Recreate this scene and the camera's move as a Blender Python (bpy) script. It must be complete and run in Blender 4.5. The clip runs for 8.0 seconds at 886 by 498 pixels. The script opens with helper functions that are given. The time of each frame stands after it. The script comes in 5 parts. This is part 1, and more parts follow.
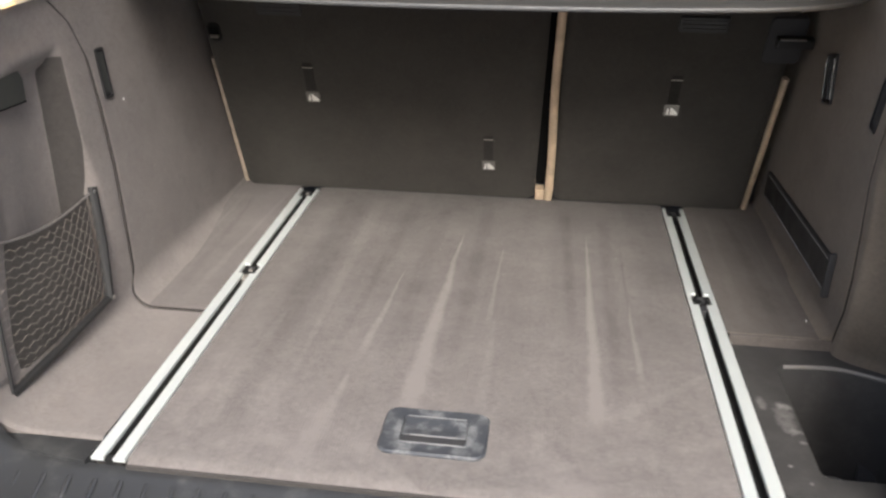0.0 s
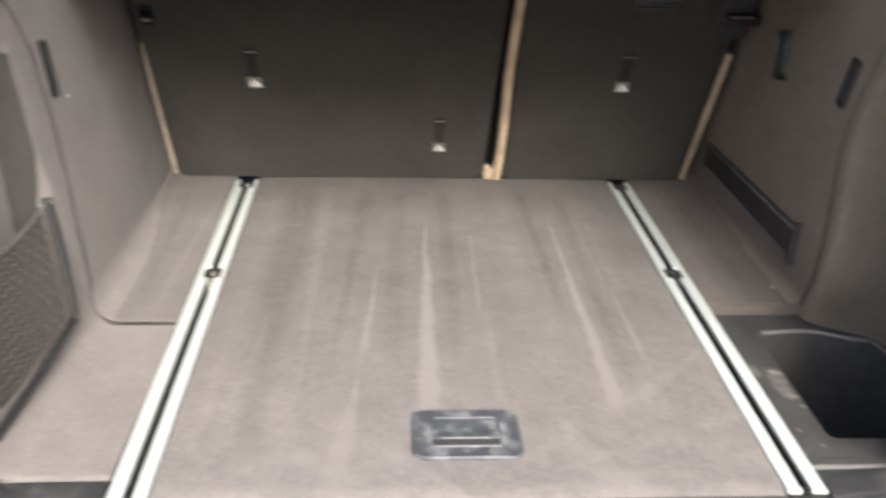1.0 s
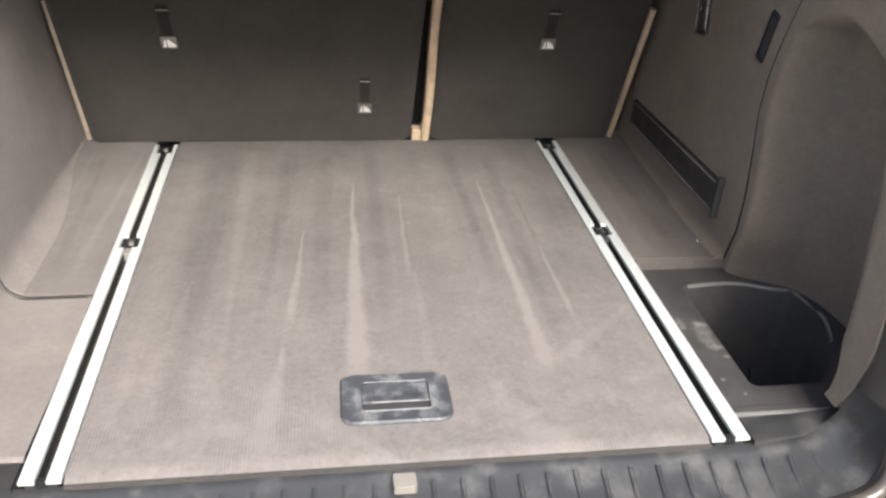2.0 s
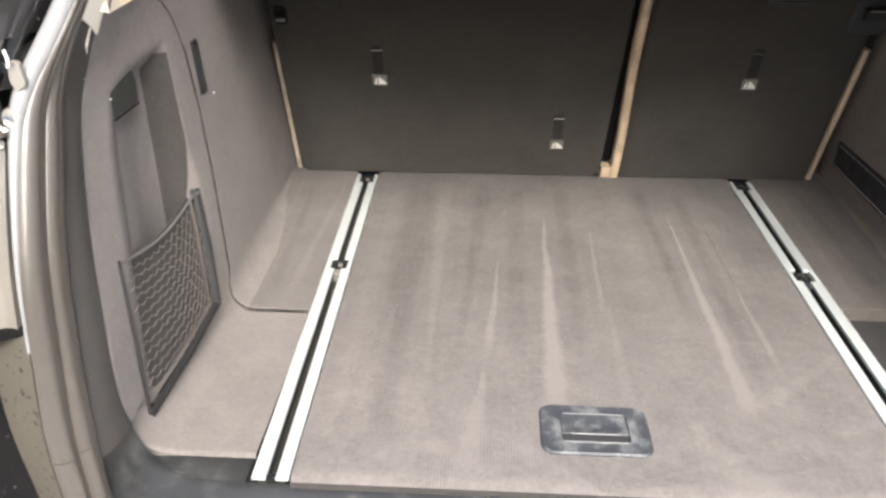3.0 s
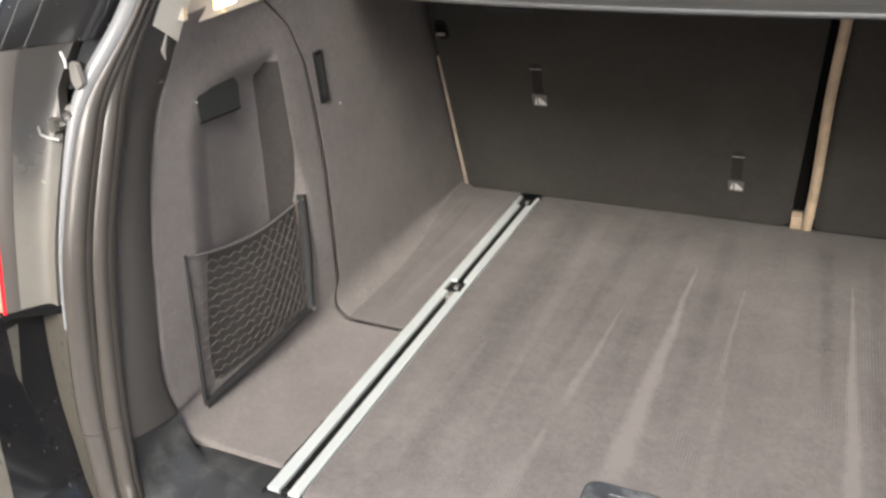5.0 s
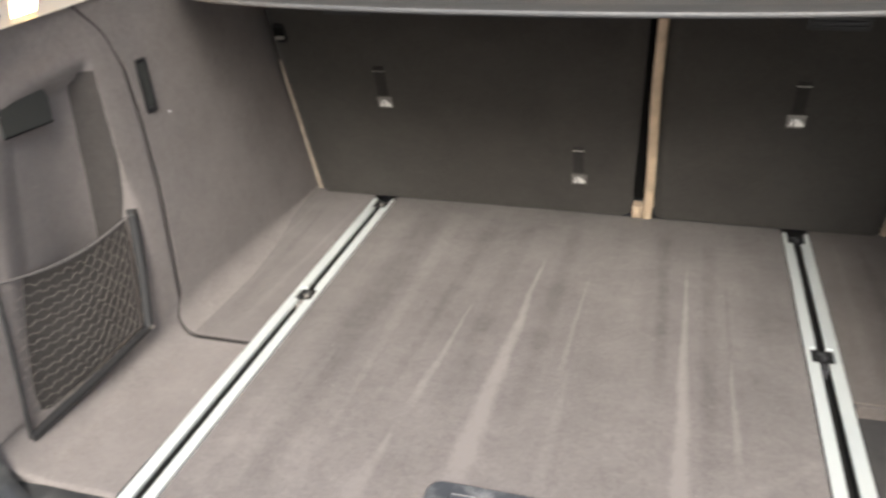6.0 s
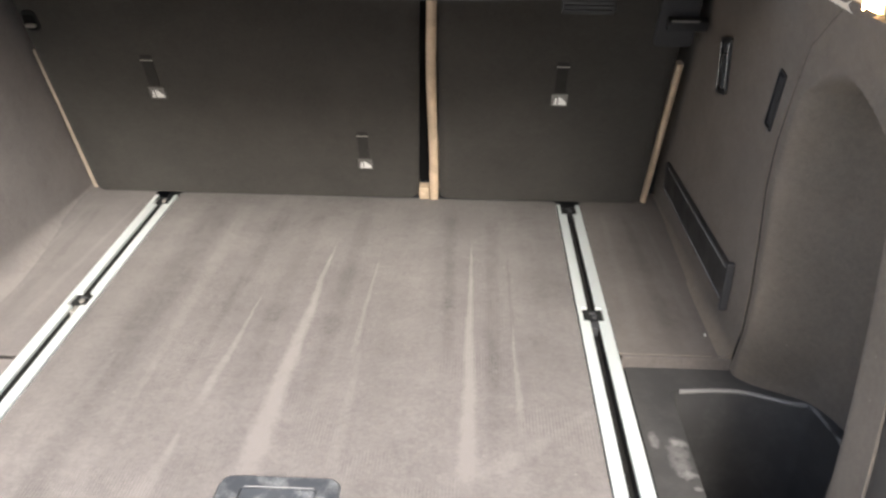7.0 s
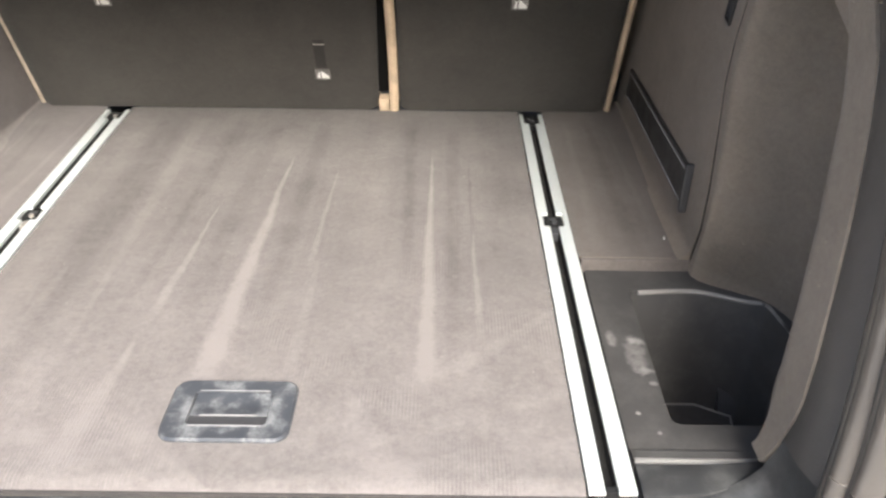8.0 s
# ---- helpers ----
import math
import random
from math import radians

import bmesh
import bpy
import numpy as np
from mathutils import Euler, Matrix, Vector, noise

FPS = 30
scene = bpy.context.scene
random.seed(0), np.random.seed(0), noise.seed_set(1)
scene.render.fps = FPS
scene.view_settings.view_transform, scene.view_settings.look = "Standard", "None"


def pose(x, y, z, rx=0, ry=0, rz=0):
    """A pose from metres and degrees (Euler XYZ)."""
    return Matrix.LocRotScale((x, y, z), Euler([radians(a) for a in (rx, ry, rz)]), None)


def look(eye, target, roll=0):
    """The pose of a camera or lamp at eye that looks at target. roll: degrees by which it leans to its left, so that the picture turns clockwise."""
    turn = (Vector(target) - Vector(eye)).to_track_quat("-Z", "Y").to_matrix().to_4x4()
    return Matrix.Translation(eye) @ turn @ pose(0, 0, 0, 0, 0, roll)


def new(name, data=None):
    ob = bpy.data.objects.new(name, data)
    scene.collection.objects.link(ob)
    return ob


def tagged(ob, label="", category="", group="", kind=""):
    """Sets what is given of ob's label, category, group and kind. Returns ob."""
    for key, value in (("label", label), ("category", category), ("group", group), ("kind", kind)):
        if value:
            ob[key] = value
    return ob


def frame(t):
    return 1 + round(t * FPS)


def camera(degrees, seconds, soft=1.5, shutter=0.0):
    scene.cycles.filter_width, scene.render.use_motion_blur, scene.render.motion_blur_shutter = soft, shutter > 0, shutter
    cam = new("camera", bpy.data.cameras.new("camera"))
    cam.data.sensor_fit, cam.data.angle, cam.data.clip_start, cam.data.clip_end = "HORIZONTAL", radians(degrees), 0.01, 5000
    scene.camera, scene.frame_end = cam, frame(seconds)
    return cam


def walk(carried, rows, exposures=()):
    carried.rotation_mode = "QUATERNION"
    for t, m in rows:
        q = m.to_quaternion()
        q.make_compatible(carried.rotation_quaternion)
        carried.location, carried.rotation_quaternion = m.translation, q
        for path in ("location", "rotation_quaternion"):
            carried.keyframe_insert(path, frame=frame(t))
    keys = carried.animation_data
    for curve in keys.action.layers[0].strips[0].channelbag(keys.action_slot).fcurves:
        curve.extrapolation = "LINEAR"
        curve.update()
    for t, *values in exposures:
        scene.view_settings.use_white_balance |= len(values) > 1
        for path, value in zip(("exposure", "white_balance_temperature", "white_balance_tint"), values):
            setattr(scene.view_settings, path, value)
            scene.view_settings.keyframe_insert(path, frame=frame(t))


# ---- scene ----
cam = camera(58.1, 8.0, soft=2.5, shutter=0.35)
PATH = [
    (0, (0.122, -0.717, 0.662), (-0.122, 1.072, -0.197), 0.3),
    (0.2, (0.010, -0.711, 0.657), (-0.123, 1.076, -0.230), 2.0),
    (0.3, (-0.045, -0.706, 0.677), (-0.151, 1.060, -0.255), 2.0),
    (0.5, (-0.107, -0.707, 0.691), (-0.169, 1.057, -0.251), 1.5),
    (0.8, (-0.110, -0.682, 0.698), (-0.085, 1.082, -0.245), 1.6),
    (1, (-0.087, -0.680, 0.683), (0.025, 1.086, -0.249), 1.9),
    (1.2, (-0.055, -0.662, 0.657), (0.214, 1.086, -0.275), 3.2),
    (2.3, (-0.093, -0.672, 0.673), (0.158, 1.032, -0.342), 2.4),
    (2.5, (-0.114, -0.680, 0.675), (-0.001, 1.056, -0.312), 1.6),
    (2.7, (-0.126, -0.688, 0.682), (-0.140, 1.071, -0.274), 0.8),
    (3, (-0.143, -0.695, 0.686), (-0.254, 1.067, -0.254), -0.2),
    (3.5, (-0.151, -0.692, 0.697), (-0.397, 1.055, -0.246), -0.4),
    (3.6, (-0.145, -0.685, 0.699), (-0.452, 1.061, -0.227), -1.2),
    (3.7, (-0.129, -0.670, 0.702), (-0.537, 1.069, -0.197), -1.8),
    (3.8, (-0.106, -0.651, 0.705), (-0.632, 1.072, -0.162), -2.0),
    (3.9, (-0.080, -0.630, 0.708), (-0.685, 1.085, -0.125), -1.6),
    (4, (-0.051, -0.612, 0.710), (-0.733, 1.094, -0.080), -1.1),
    (4.2, (0.007, -0.590, 0.708), (-0.782, 1.088, -0.042), -1.1),
    (5.3, (0.119, -0.548, 0.658), (-0.652, 1.049, -0.267), -3.7),
    (5.4, (0.126, -0.544, 0.660), (-0.618, 1.066, -0.267), -3.5),
    (5.5, (0.134, -0.539, 0.663), (-0.587, 1.081, -0.262), -3.4),
    (6, (0.167, -0.522, 0.666), (-0.364, 1.182, -0.237), -2.3),
    (6.2, (0.175, -0.524, 0.658), (-0.227, 1.218, -0.237), -1.3),
    (6.5, (0.195, -0.522, 0.658), (-0.037, 1.236, -0.267), 0.0),
    (6.7, (0.208, -0.526, 0.652), (0.054, 1.249, -0.256), 0.1),
    (7, (0.209, -0.526, 0.657), (0.137, 1.245, -0.269), 0.5),
    (7.2, (0.211, -0.540, 0.641), (0.157, 1.228, -0.294), 0.6),
    (7.5, (0.209, -0.545, 0.623), (0.169, 1.185, -0.380), 0.8),
    (8, (0.230, -0.530, 0.621), (0.229, 1.155, -0.457), 0.7),
]
STOPS = [(0, 1.0, 6400, 9), (0.5, 1.4, 6400, 9), (1, 1.4, 6400, 8), (2.5, 1.45, 6400, 8), (3.5, 1.12, 6450, 8), (3.8, 0.4, 6500, 7), (4, -0.04, 6250, 6), (4.2, -0.12, 6250, 5), (5.3, 1.15, 6400, 8), (6, 1.2, 6400, 8), (6.5, 1.3, 6400, 8), (7, 1.55, 6400, 8), (7.5, 1.8, 6400, 8), (8, 1.68, 6400, 8)]
walk(cam, [(t, look(eye, target, roll)) for t, eye, target, roll in PATH], STOPS)

# ---- world and sun: bright overcast day, soft light from above the open tailgate ----
world = bpy.data.worlds.new("sky")
scene.world = world
world.use_nodes = True
wn = world.node_tree.nodes
sky = wn.new("ShaderNodeTexSky")
sky.sky_type = "NISHITA"
sky.sun_disc = False
sky.sun_elevation, sky.sun_rotation = radians(40), radians(167)
sky.altitude, sky.air_density, sky.dust_density = 100, 1.0, 5.0
wn["Background"].inputs[1].default_value = 0.15
world.node_tree.links.new(sky.outputs[0], wn["Background"].inputs[0])
sun = new("sun", bpy.data.lights.new("sun", "SUN"))
sun.data.energy, sun.data.angle, sun.data.color = 3.0, radians(28), (1.0, 0.96, 0.92)
sun.matrix_world = look((0.17, -0.725, 0.62), (0, 0, 0))


# ---- materials ----
def mat(name, color, rough=0.6, metal=0.0, spec=0.5):
    m = bpy.data.materials.new(name)
    m.use_nodes = True
    b = m.node_tree.nodes["Principled BSDF"]
    b.inputs["Base Color"].default_value = (*color, 1)
    b.inputs["Roughness"].default_value = rough
    b.inputs["Metallic"].default_value = metal
    b.inputs["Specular IOR Level"].default_value = spec
    return m, m.node_tree.nodes, m.node_tree.links, b


def math_node(nt, op, a, b=None, c=None, clamp=False):
    n = nt.nodes.new("ShaderNodeMath")
    n.operation, n.use_clamp = op, clamp
    for k, v in enumerate((a, b, c)):
        if v is None:
            continue
        if isinstance(v, (int, float)):
            n.inputs[k].default_value = v
        else:
            nt.links.new(v, n.inputs[k])
    return n.outputs[0]


def ranged(nt, v, lo, hi, a=0.0, b=1.0, smooth=True):
    n = nt.nodes.new("ShaderNodeMapRange")
    n.interpolation_type = "SMOOTHSTEP" if smooth else "LINEAR"
    nt.links.new(v, n.inputs["Value"])
    for key, val in (("From Min", lo), ("From Max", hi), ("To Min", a), ("To Max", b)):
        n.inputs[key].default_value = val
    return n.outputs[0]


def coords(nt, stretch=(1, 1, 1)):
    c = nt.nodes.new("ShaderNodeTexCoord")
    m = nt.nodes.new("ShaderNodeMapping")
    m.inputs["Scale"].default_value = stretch
    nt.links.new(c.outputs["Object"], m.inputs[0])
    return m.outputs[0]


def noise_node(nt, vec, scale, detail=4, rough=0.6):
    n = nt.nodes.new("ShaderNodeTexNoise")
    n.inputs["Scale"].default_value, n.inputs["Detail"].default_value = scale, detail
    n.inputs["Roughness"].default_value = rough
    nt.links.new(vec, n.inputs["Vector"])
    return n.outputs["Fac"]


def mix_color(nt, fac, a, b):
    n = nt.nodes.new("ShaderNodeMix")
    n.data_type = "RGBA"
    for socket, v in ((n.inputs[0], fac), (n.inputs[6], a), (n.inputs[7], b)):
        if isinstance(v, (int, float)):
            socket.default_value = v
        elif isinstance(v, tuple):
            socket.default_value = (*v, 1)
        else:
            nt.links.new(v, socket)
    return n.outputs[2]


def bump(nt, height, strength, distance, b):
    n = nt.nodes.new("ShaderNodeBump")
    n.inputs["Strength"].default_value, n.inputs["Distance"].default_value = strength, distance
    nt.links.new(height, n.inputs["Height"])
    nt.links.new(n.outputs[0], b.inputs["Normal"])


def carpet(name, dark, light, streaks=(), ribs=0.0, dust=0.0, fibre=900):
    """Needle-felt carpet: fibre grain, soft patches, optional ribs along y and brushed streaks."""
    m, n, l, b = mat(name, light, 0.95, 0, 0.15)
    nt = m.node_tree
    v = coords(nt)
    grain = noise_node(nt, v, fibre, 3, 0.7)
    patch = noise_node(nt, v, 9, 5, 0.6)
    fine = noise_node(nt, v, 160, 4, 0.7)
    tone = math_node(nt, "MULTIPLY_ADD", grain, 0.55, math_node(nt, "MULTIPLY", patch, 0.6))
    tone = math_node(nt, "MULTIPLY_ADD", fine, 0.55, tone)
    tone = math_node(nt, "MULTIPLY_ADD", noise_node(nt, v, 48, 3, 0.7), 0.30, tone)
    tone = math_node(nt, "ADD", tone, -0.53)
    lint = ranged(nt, noise_node(nt, v, 150, 1, 0.4), 0.79, 0.81)
    tone = math_node(nt, "MULTIPLY_ADD", lint, 0.9, tone)
    height = math_node(nt, "ADD", grain, fine)
    sep = n.new("ShaderNodeSeparateXYZ")
    l.new(v, sep.inputs[0])
    x, y = sep.outputs[0], sep.outputs[1]
    if ribs:
        wob = math_node(nt, "MULTIPLY_ADD", noise_node(nt, v, 30, 2), 0.0016, x)
        rib = math_node(nt, "SINE", math_node(nt, "MULTIPLY", wob, 2 * math.pi / 0.0042))
        keep = ranged(nt, noise_node(nt, v, 6, 3), 0.48, 0.64)
        rib = math_node(nt, "MULTIPLY", rib, keep)
        tone = math_node(nt, "MULTIPLY_ADD", rib, ribs, tone)
        lines = noise_node(nt, coords(nt, (90, 3, 1)), 1.0, 4, 0.6)
        tone = math_node(nt, "MULTIPLY_ADD", math_node(nt, "ADD", lines, -0.5), 0.16, tone)
        height = math_node(nt, "MULTIPLY_ADD", rib, 0.25, height)
    if streaks:
        warp = math_node(nt, "MULTIPLY_ADD", noise_node(nt, v, 11, 3), 0.012, math_node(nt, "ADD", x, -0.006))
        edge = noise_node(nt, v, 120, 3)
        for x0, y0, w0, x1, y1, w1, gain in streaks:
            s = math_node(nt, "DIVIDE", math_node(nt, "SUBTRACT", y, y0), y1 - y0)
            mid = math_node(nt, "MULTIPLY_ADD", s, x1 - x0, x0)
            wide = math_node(nt, "MAXIMUM", math_node(nt, "MULTIPLY_ADD", s, w1 - w0, w0), 0.0005)
            d = math_node(nt, "DIVIDE", math_node(nt, "ABSOLUTE", math_node(nt, "SUBTRACT", warp, mid)), wide)
            d = math_node(nt, "MULTIPLY_ADD", edge, 0.5, math_node(nt, "ADD", d, -0.25))
            inside = math_node(nt, "MULTIPLY", ranged(nt, s, 0.0, 0.12), ranged(nt, s, 1.12, 0.88))
            part_mask = math_node(nt, "MULTIPLY", ranged(nt, d, 1.35, 0.25), inside)
            tone = math_node(nt, "MULTIPLY_ADD", part_mask, 0.95 * gain, tone)
    if dust:
        # dust at the front; also paints in the floor's brightening towards the opening
        worn = math_node(nt, "MULTIPLY", ranged(nt, y, 0.60, 0.0), math_node(nt, "ADD", noise_node(nt, v, 26, 6, 0.75), -0.2))
        tone = math_node(nt, "MULTIPLY_ADD", worn, dust, tone)
    col = mix_color(nt, math_node(nt, "ADD", tone, 0.0, clamp=True), dark, light)
    l.new(col, b.inputs["Base Color"])
    b.inputs["Sheen Weight"].default_value = 0.06
    b.inputs["Sheen Roughness"].default_value = 0.6
    bump(nt, height, 0.5, 0.0012, b)
    return m


def plastic(name, color, rough=0.5, dust=0.0, dusty=(0.16, 0.16, 0.155), grain=420, scale=14, strength=0.25, start=0.52):
    """Moulded plastic with leather grain; dust gives smeared pale patches."""
    m, n, l, b = mat(name, color, rough)
    nt = m.node_tree
    v = coords(nt)
    blot = noise_node(nt, v, scale, 6, 0.65)
    if dust:
        fac = math_node(nt, "MULTIPLY", ranged(nt, blot, start, start + 0.2), dust)
        fac = math_node(nt, "MULTIPLY", fac, ranged(nt, noise_node(nt, v, scale * 9, 4, 0.7), 0.3, 0.7, 0.4, 1.0))
        l.new(mix_color(nt, fac, color, dusty), b.inputs["Base Color"])
        l.new(ranged(nt, fac, 0, 1, rough, 0.9), b.inputs["Roughness"])
    else:
        l.new(ranged(nt, blot, 0.3, 0.7, rough - 0.07, rough + 0.1), b.inputs["Roughness"])
    bump(nt, noise_node(nt, v, grain, 2, 0.5), strength, 0.0006, b)
    return m


STREAKS = [  # x, y of the far end, half width, x, y of the near end, half width, gain
    (-0.034, 0.76, 0.001, -0.046, 0.14, 0.019, 0.45),
    (0.209, 0.77, 0.001, 0.210, 0.17, 0.013, 0.42),
    (-0.122, 0.57, 0.001, -0.136, 0.29, 0.008, 0.32),
    (-0.142, 0.24, 0.002, -0.160, 0.02, 0.022, 0.24),
    (0.050, 0.70, 0.001, 0.044, 0.40, 0.006, 0.24),
    (0.054, 0.42, 0.003, 0.052, 0.17, 0.010, 0.14),
    (0.273, 0.50, 0.001, 0.277, 0.27, 0.006, 0.27),
    (0.272, 0.74, 0.002, 0.272, 0.47, 0.004, -0.14),
    (-0.286, 0.92, 0.040, -0.280, 0.12, 0.022, -0.18),
    (-0.330, 0.92, 0.024, -0.345, 0.10, 0.016, 0.08),
    (-0.235, 0.93, 0.020, -0.225, 0.25, 0.004, 0.13),
    (-0.150, 0.93, 0.020, -0.180, 0.30, 0.006, -0.13),
    (-0.085, 0.90, 0.016, -0.095, 0.30, 0.018, -0.11),
    (0.005, 0.92, 0.020, 0.002, 0.30, 0.012, -0.14),
    (0.125, 0.92, 0.022, 0.120, 0.45, 0.020, 0.08),
    (0.165, 0.90, 0.014, 0.180, 0.40, 0.010, -0.14),
    (0.245, 0.90, 0.014, 0.242, 0.25, 0.012, -0.14),
    (0.320, 0.92, 0.030, 0.325, 0.35, 0.030, -0.08),
    (0.385, 0.305, 0.006, 0.235, 0.175, 0.026, 0.12),
    (0.120, 0.15, 0.004, 0.185, 0.00, 0.034, 0.15),
    (-0.245, 0.16, 0.030, -0.210, 0.05, 0.030, 0.13),
    (-0.290, 0.40, 0.004, -0.300, 0.08, 0.020, 0.14),
]
FLOOR_CARPET = carpet("floor_carpet", (0.045, 0.0405, 0.0385), (0.180, 0.163, 0.154), STREAKS, 0.11, 1.0)
SIDE_CARPET = carpet("side_carpet", (0.095, 0.085, 0.079), (0.236, 0.213, 0.199))
# browner copy of the side carpet: warm bounced light is put into the colour
RIGHT_CARPET = carpet("warm_lit_carpet", (0.095, 0.0805, 0.065), (0.232, 0.197, 0.160))
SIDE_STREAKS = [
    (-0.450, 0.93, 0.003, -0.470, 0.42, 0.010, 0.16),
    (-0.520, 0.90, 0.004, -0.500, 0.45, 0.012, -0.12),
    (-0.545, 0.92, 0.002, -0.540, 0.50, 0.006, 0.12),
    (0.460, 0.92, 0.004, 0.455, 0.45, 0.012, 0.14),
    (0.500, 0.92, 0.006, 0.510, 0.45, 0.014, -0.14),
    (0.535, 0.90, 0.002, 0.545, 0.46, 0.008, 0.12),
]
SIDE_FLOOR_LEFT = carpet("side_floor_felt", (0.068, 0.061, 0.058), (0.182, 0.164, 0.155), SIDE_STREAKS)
# same felt in a darker copy: the right side's shade is in the colour
SIDE_FLOOR_RIGHT = carpet("dim_side_floor_felt", (0.052, 0.0455, 0.0410), (0.150, 0.132, 0.119), SIDE_STREAKS)
DARK_FELT = carpet("dark_felt", (0.026, 0.024, 0.022), (0.070, 0.064, 0.060))
SLOT_FELT = carpet("slot_felt", (0.012, 0.011, 0.010), (0.034, 0.032, 0.029))
SEAT_CARPET = carpet("seat_back_carpet", (0.025, 0.0235, 0.0210), (0.066, 0.061, 0.054))
BLACK = plastic("black_plastic", (0.018, 0.018, 0.019), 0.45)
BLACK_SOFT = plastic("dark_grey_plastic", (0.032, 0.032, 0.034), 0.6)
BLACK_DUSTY = plastic("dusty_black_plastic", (0.045, 0.049, 0.056), 0.4, 0.75, (0.25, 0.255, 0.255), scale=34, start=0.45)
TRAY = plastic("tray_plastic", (0.033, 0.032, 0.031), 0.70, 0.35, (0.085, 0.081, 0.076), scale=18, start=0.44)


def scuffs(m, spots):
    """Pale rubbed marks at given places of a plastic: x, y, half length, half width."""
    nt = m.node_tree
    b = nt.nodes["Principled BSDF"]
    v = coords(nt)
    sep = nt.nodes.new("ShaderNodeSeparateXYZ")
    nt.links.new(v, sep.inputs[0])
    wob = noise_node(nt, v, 70, 4, 0.7)
    old = b.inputs["Base Color"].links[0].from_socket
    for x, y, a, w, gain in spots:
        dx = math_node(nt, "POWER", math_node(nt, "ABSOLUTE", math_node(nt, "DIVIDE", math_node(nt, "SUBTRACT", sep.outputs[0], x), a)), 2.0)
        dy = math_node(nt, "POWER", math_node(nt, "ABSOLUTE", math_node(nt, "DIVIDE", math_node(nt, "SUBTRACT", sep.outputs[1], y), w)), 2.0)
        d = math_node(nt, "MULTIPLY_ADD", wob, 3.2, math_node(nt, "ADD", math_node(nt, "ADD", dx, dy), -1.6))
        old = mix_color(nt, math_node(nt, "MULTIPLY", ranged(nt, d, 1.2, -0.2), 0.55 * gain), old, (0.33, 0.315, 0.30))
    nt.links.new(old, b.inputs["Base Color"])


scuffs(TRAY, [(0.470, 0.232, 0.016, 0.040, 0.5), (0.474, 0.258, 0.014, 0.008, 0.6), (0.473, 0.203, 0.014, 0.008, 0.6), (0.445, 0.262, 0.008, 0.018, 0.6), (0.480, 0.180, 0.006, 0.004, 0.6), (0.452, 0.130, 0.003, 0.003, 0.9), (0.470, 0.100, 0.003, 0.003, 0.7)])
# far paler than the tray: its edge highlights are put into this colour
TRAY_GLINT = plastic("tray_glint", (0.17, 0.165, 0.155), 0.33)
SILL = plastic("sill_plastic", (0.026, 0.027, 0.028), 0.36, 0.55, (0.10, 0.10, 0.095), scale=16, start=0.47)
RUBBER = plastic("seal_rubber", (0.066, 0.058, 0.050), 0.30, 0.12, (0.18, 0.17, 0.15), scale=24, grain=700)
# black flange given grey: the sky it reflects is put into the colour
FLANGE_SHEEN = plastic("flange_sheen", (0.20, 0.20, 0.20), 0.22, 0.05, (0.3, 0.29, 0.27), scale=9)
COVER = plastic("cover_leatherette", (0.026, 0.026, 0.026), 0.6, 0.12, grain=800)
PIPING = plastic("cover_piping", (0.060, 0.060, 0.060), 0.5)
BEIGE = plastic("beige_trim", (0.78, 0.73, 0.63), 0.6, grain=700)
NET = plastic("net_cord", (0.140, 0.120, 0.104), 0.6)
ELASTIC = plastic("grey_elastic", (0.12, 0.11, 0.105), 0.7)
# darker than the trim carpet: shade inside the pocket is put into the colour
POCKET_SHADE = carpet("pocket_shade", (0.022, 0.020, 0.018), (0.052, 0.047, 0.043))
PALE_LINE = mat("pale_line", (0.19, 0.19, 0.19), 0.6)[0]
FRAME = plastic("net_frame_plastic", (0.012, 0.012, 0.012), 0.6)
CATCH = plastic("catch_plastic", (0.032, 0.034, 0.031), 0.6)
STRIP = plastic("strip_plastic", (0.052, 0.048, 0.044), 0.5)
CHANNEL = plastic("dirty_channel", (0.016, 0.015, 0.013), 0.8, 0.5, (0.060, 0.054, 0.045), scale=40, start=0.5)
MATT = mat("matt_black", (0.012, 0.012, 0.012), 0.85, 0, 0.2)[0]
VOID = mat("dark_gap", (0.006, 0.006, 0.006), 0.9, 0, 0.1)[0]


def leather(name, color):
    m, n, l, b = mat(name, color, 0.5)
    nt = m.node_tree
    v = coords(nt)
    dark = tuple(0.72 * c for c in color)
    l.new(mix_color(nt, ranged(nt, noise_node(nt, v, 25, 5, 0.6), 0.35, 0.65), dark, color), b.inputs["Base Color"])
    bump(nt, noise_node(nt, v, 500, 3, 0.6), 0.3, 0.0008, b)
    return m


LEATHER = leather("tan_leather", (0.64, 0.50, 0.35))
# greyer and darker than tan_leather, for the left seat edge
DULL_LEATHER = leather("dull_leather", (0.50, 0.42, 0.33))
HEAD_LEATHER = leather("headrest_leather", (0.66, 0.51, 0.37))


def metal(name, color, rough, brushed=0.0):
    m, n, l, b = mat(name, color, rough, 1.0)
    nt = m.node_tree
    v = coords(nt, (900, 6, 900))
    g = noise_node(nt, v, 1.0, 3, 0.6)
    l.new(ranged(nt, g, 0.3, 0.7, rough - 0.08, rough + 0.1), b.inputs["Roughness"])
    if brushed:
        bump(nt, g, brushed, 0.0004, b)
    return m


ALU = metal("rail_aluminium", (0.86, 0.915, 0.895), 0.42, 0.1)
ALU.node_tree.nodes["Principled BSDF"].inputs["Metallic"].default_value = 0.6
DULL_STEEL = plastic("dull_steel", (0.20, 0.185, 0.165), 0.5, 0.3, (0.30, 0.28, 0.25), scale=60)
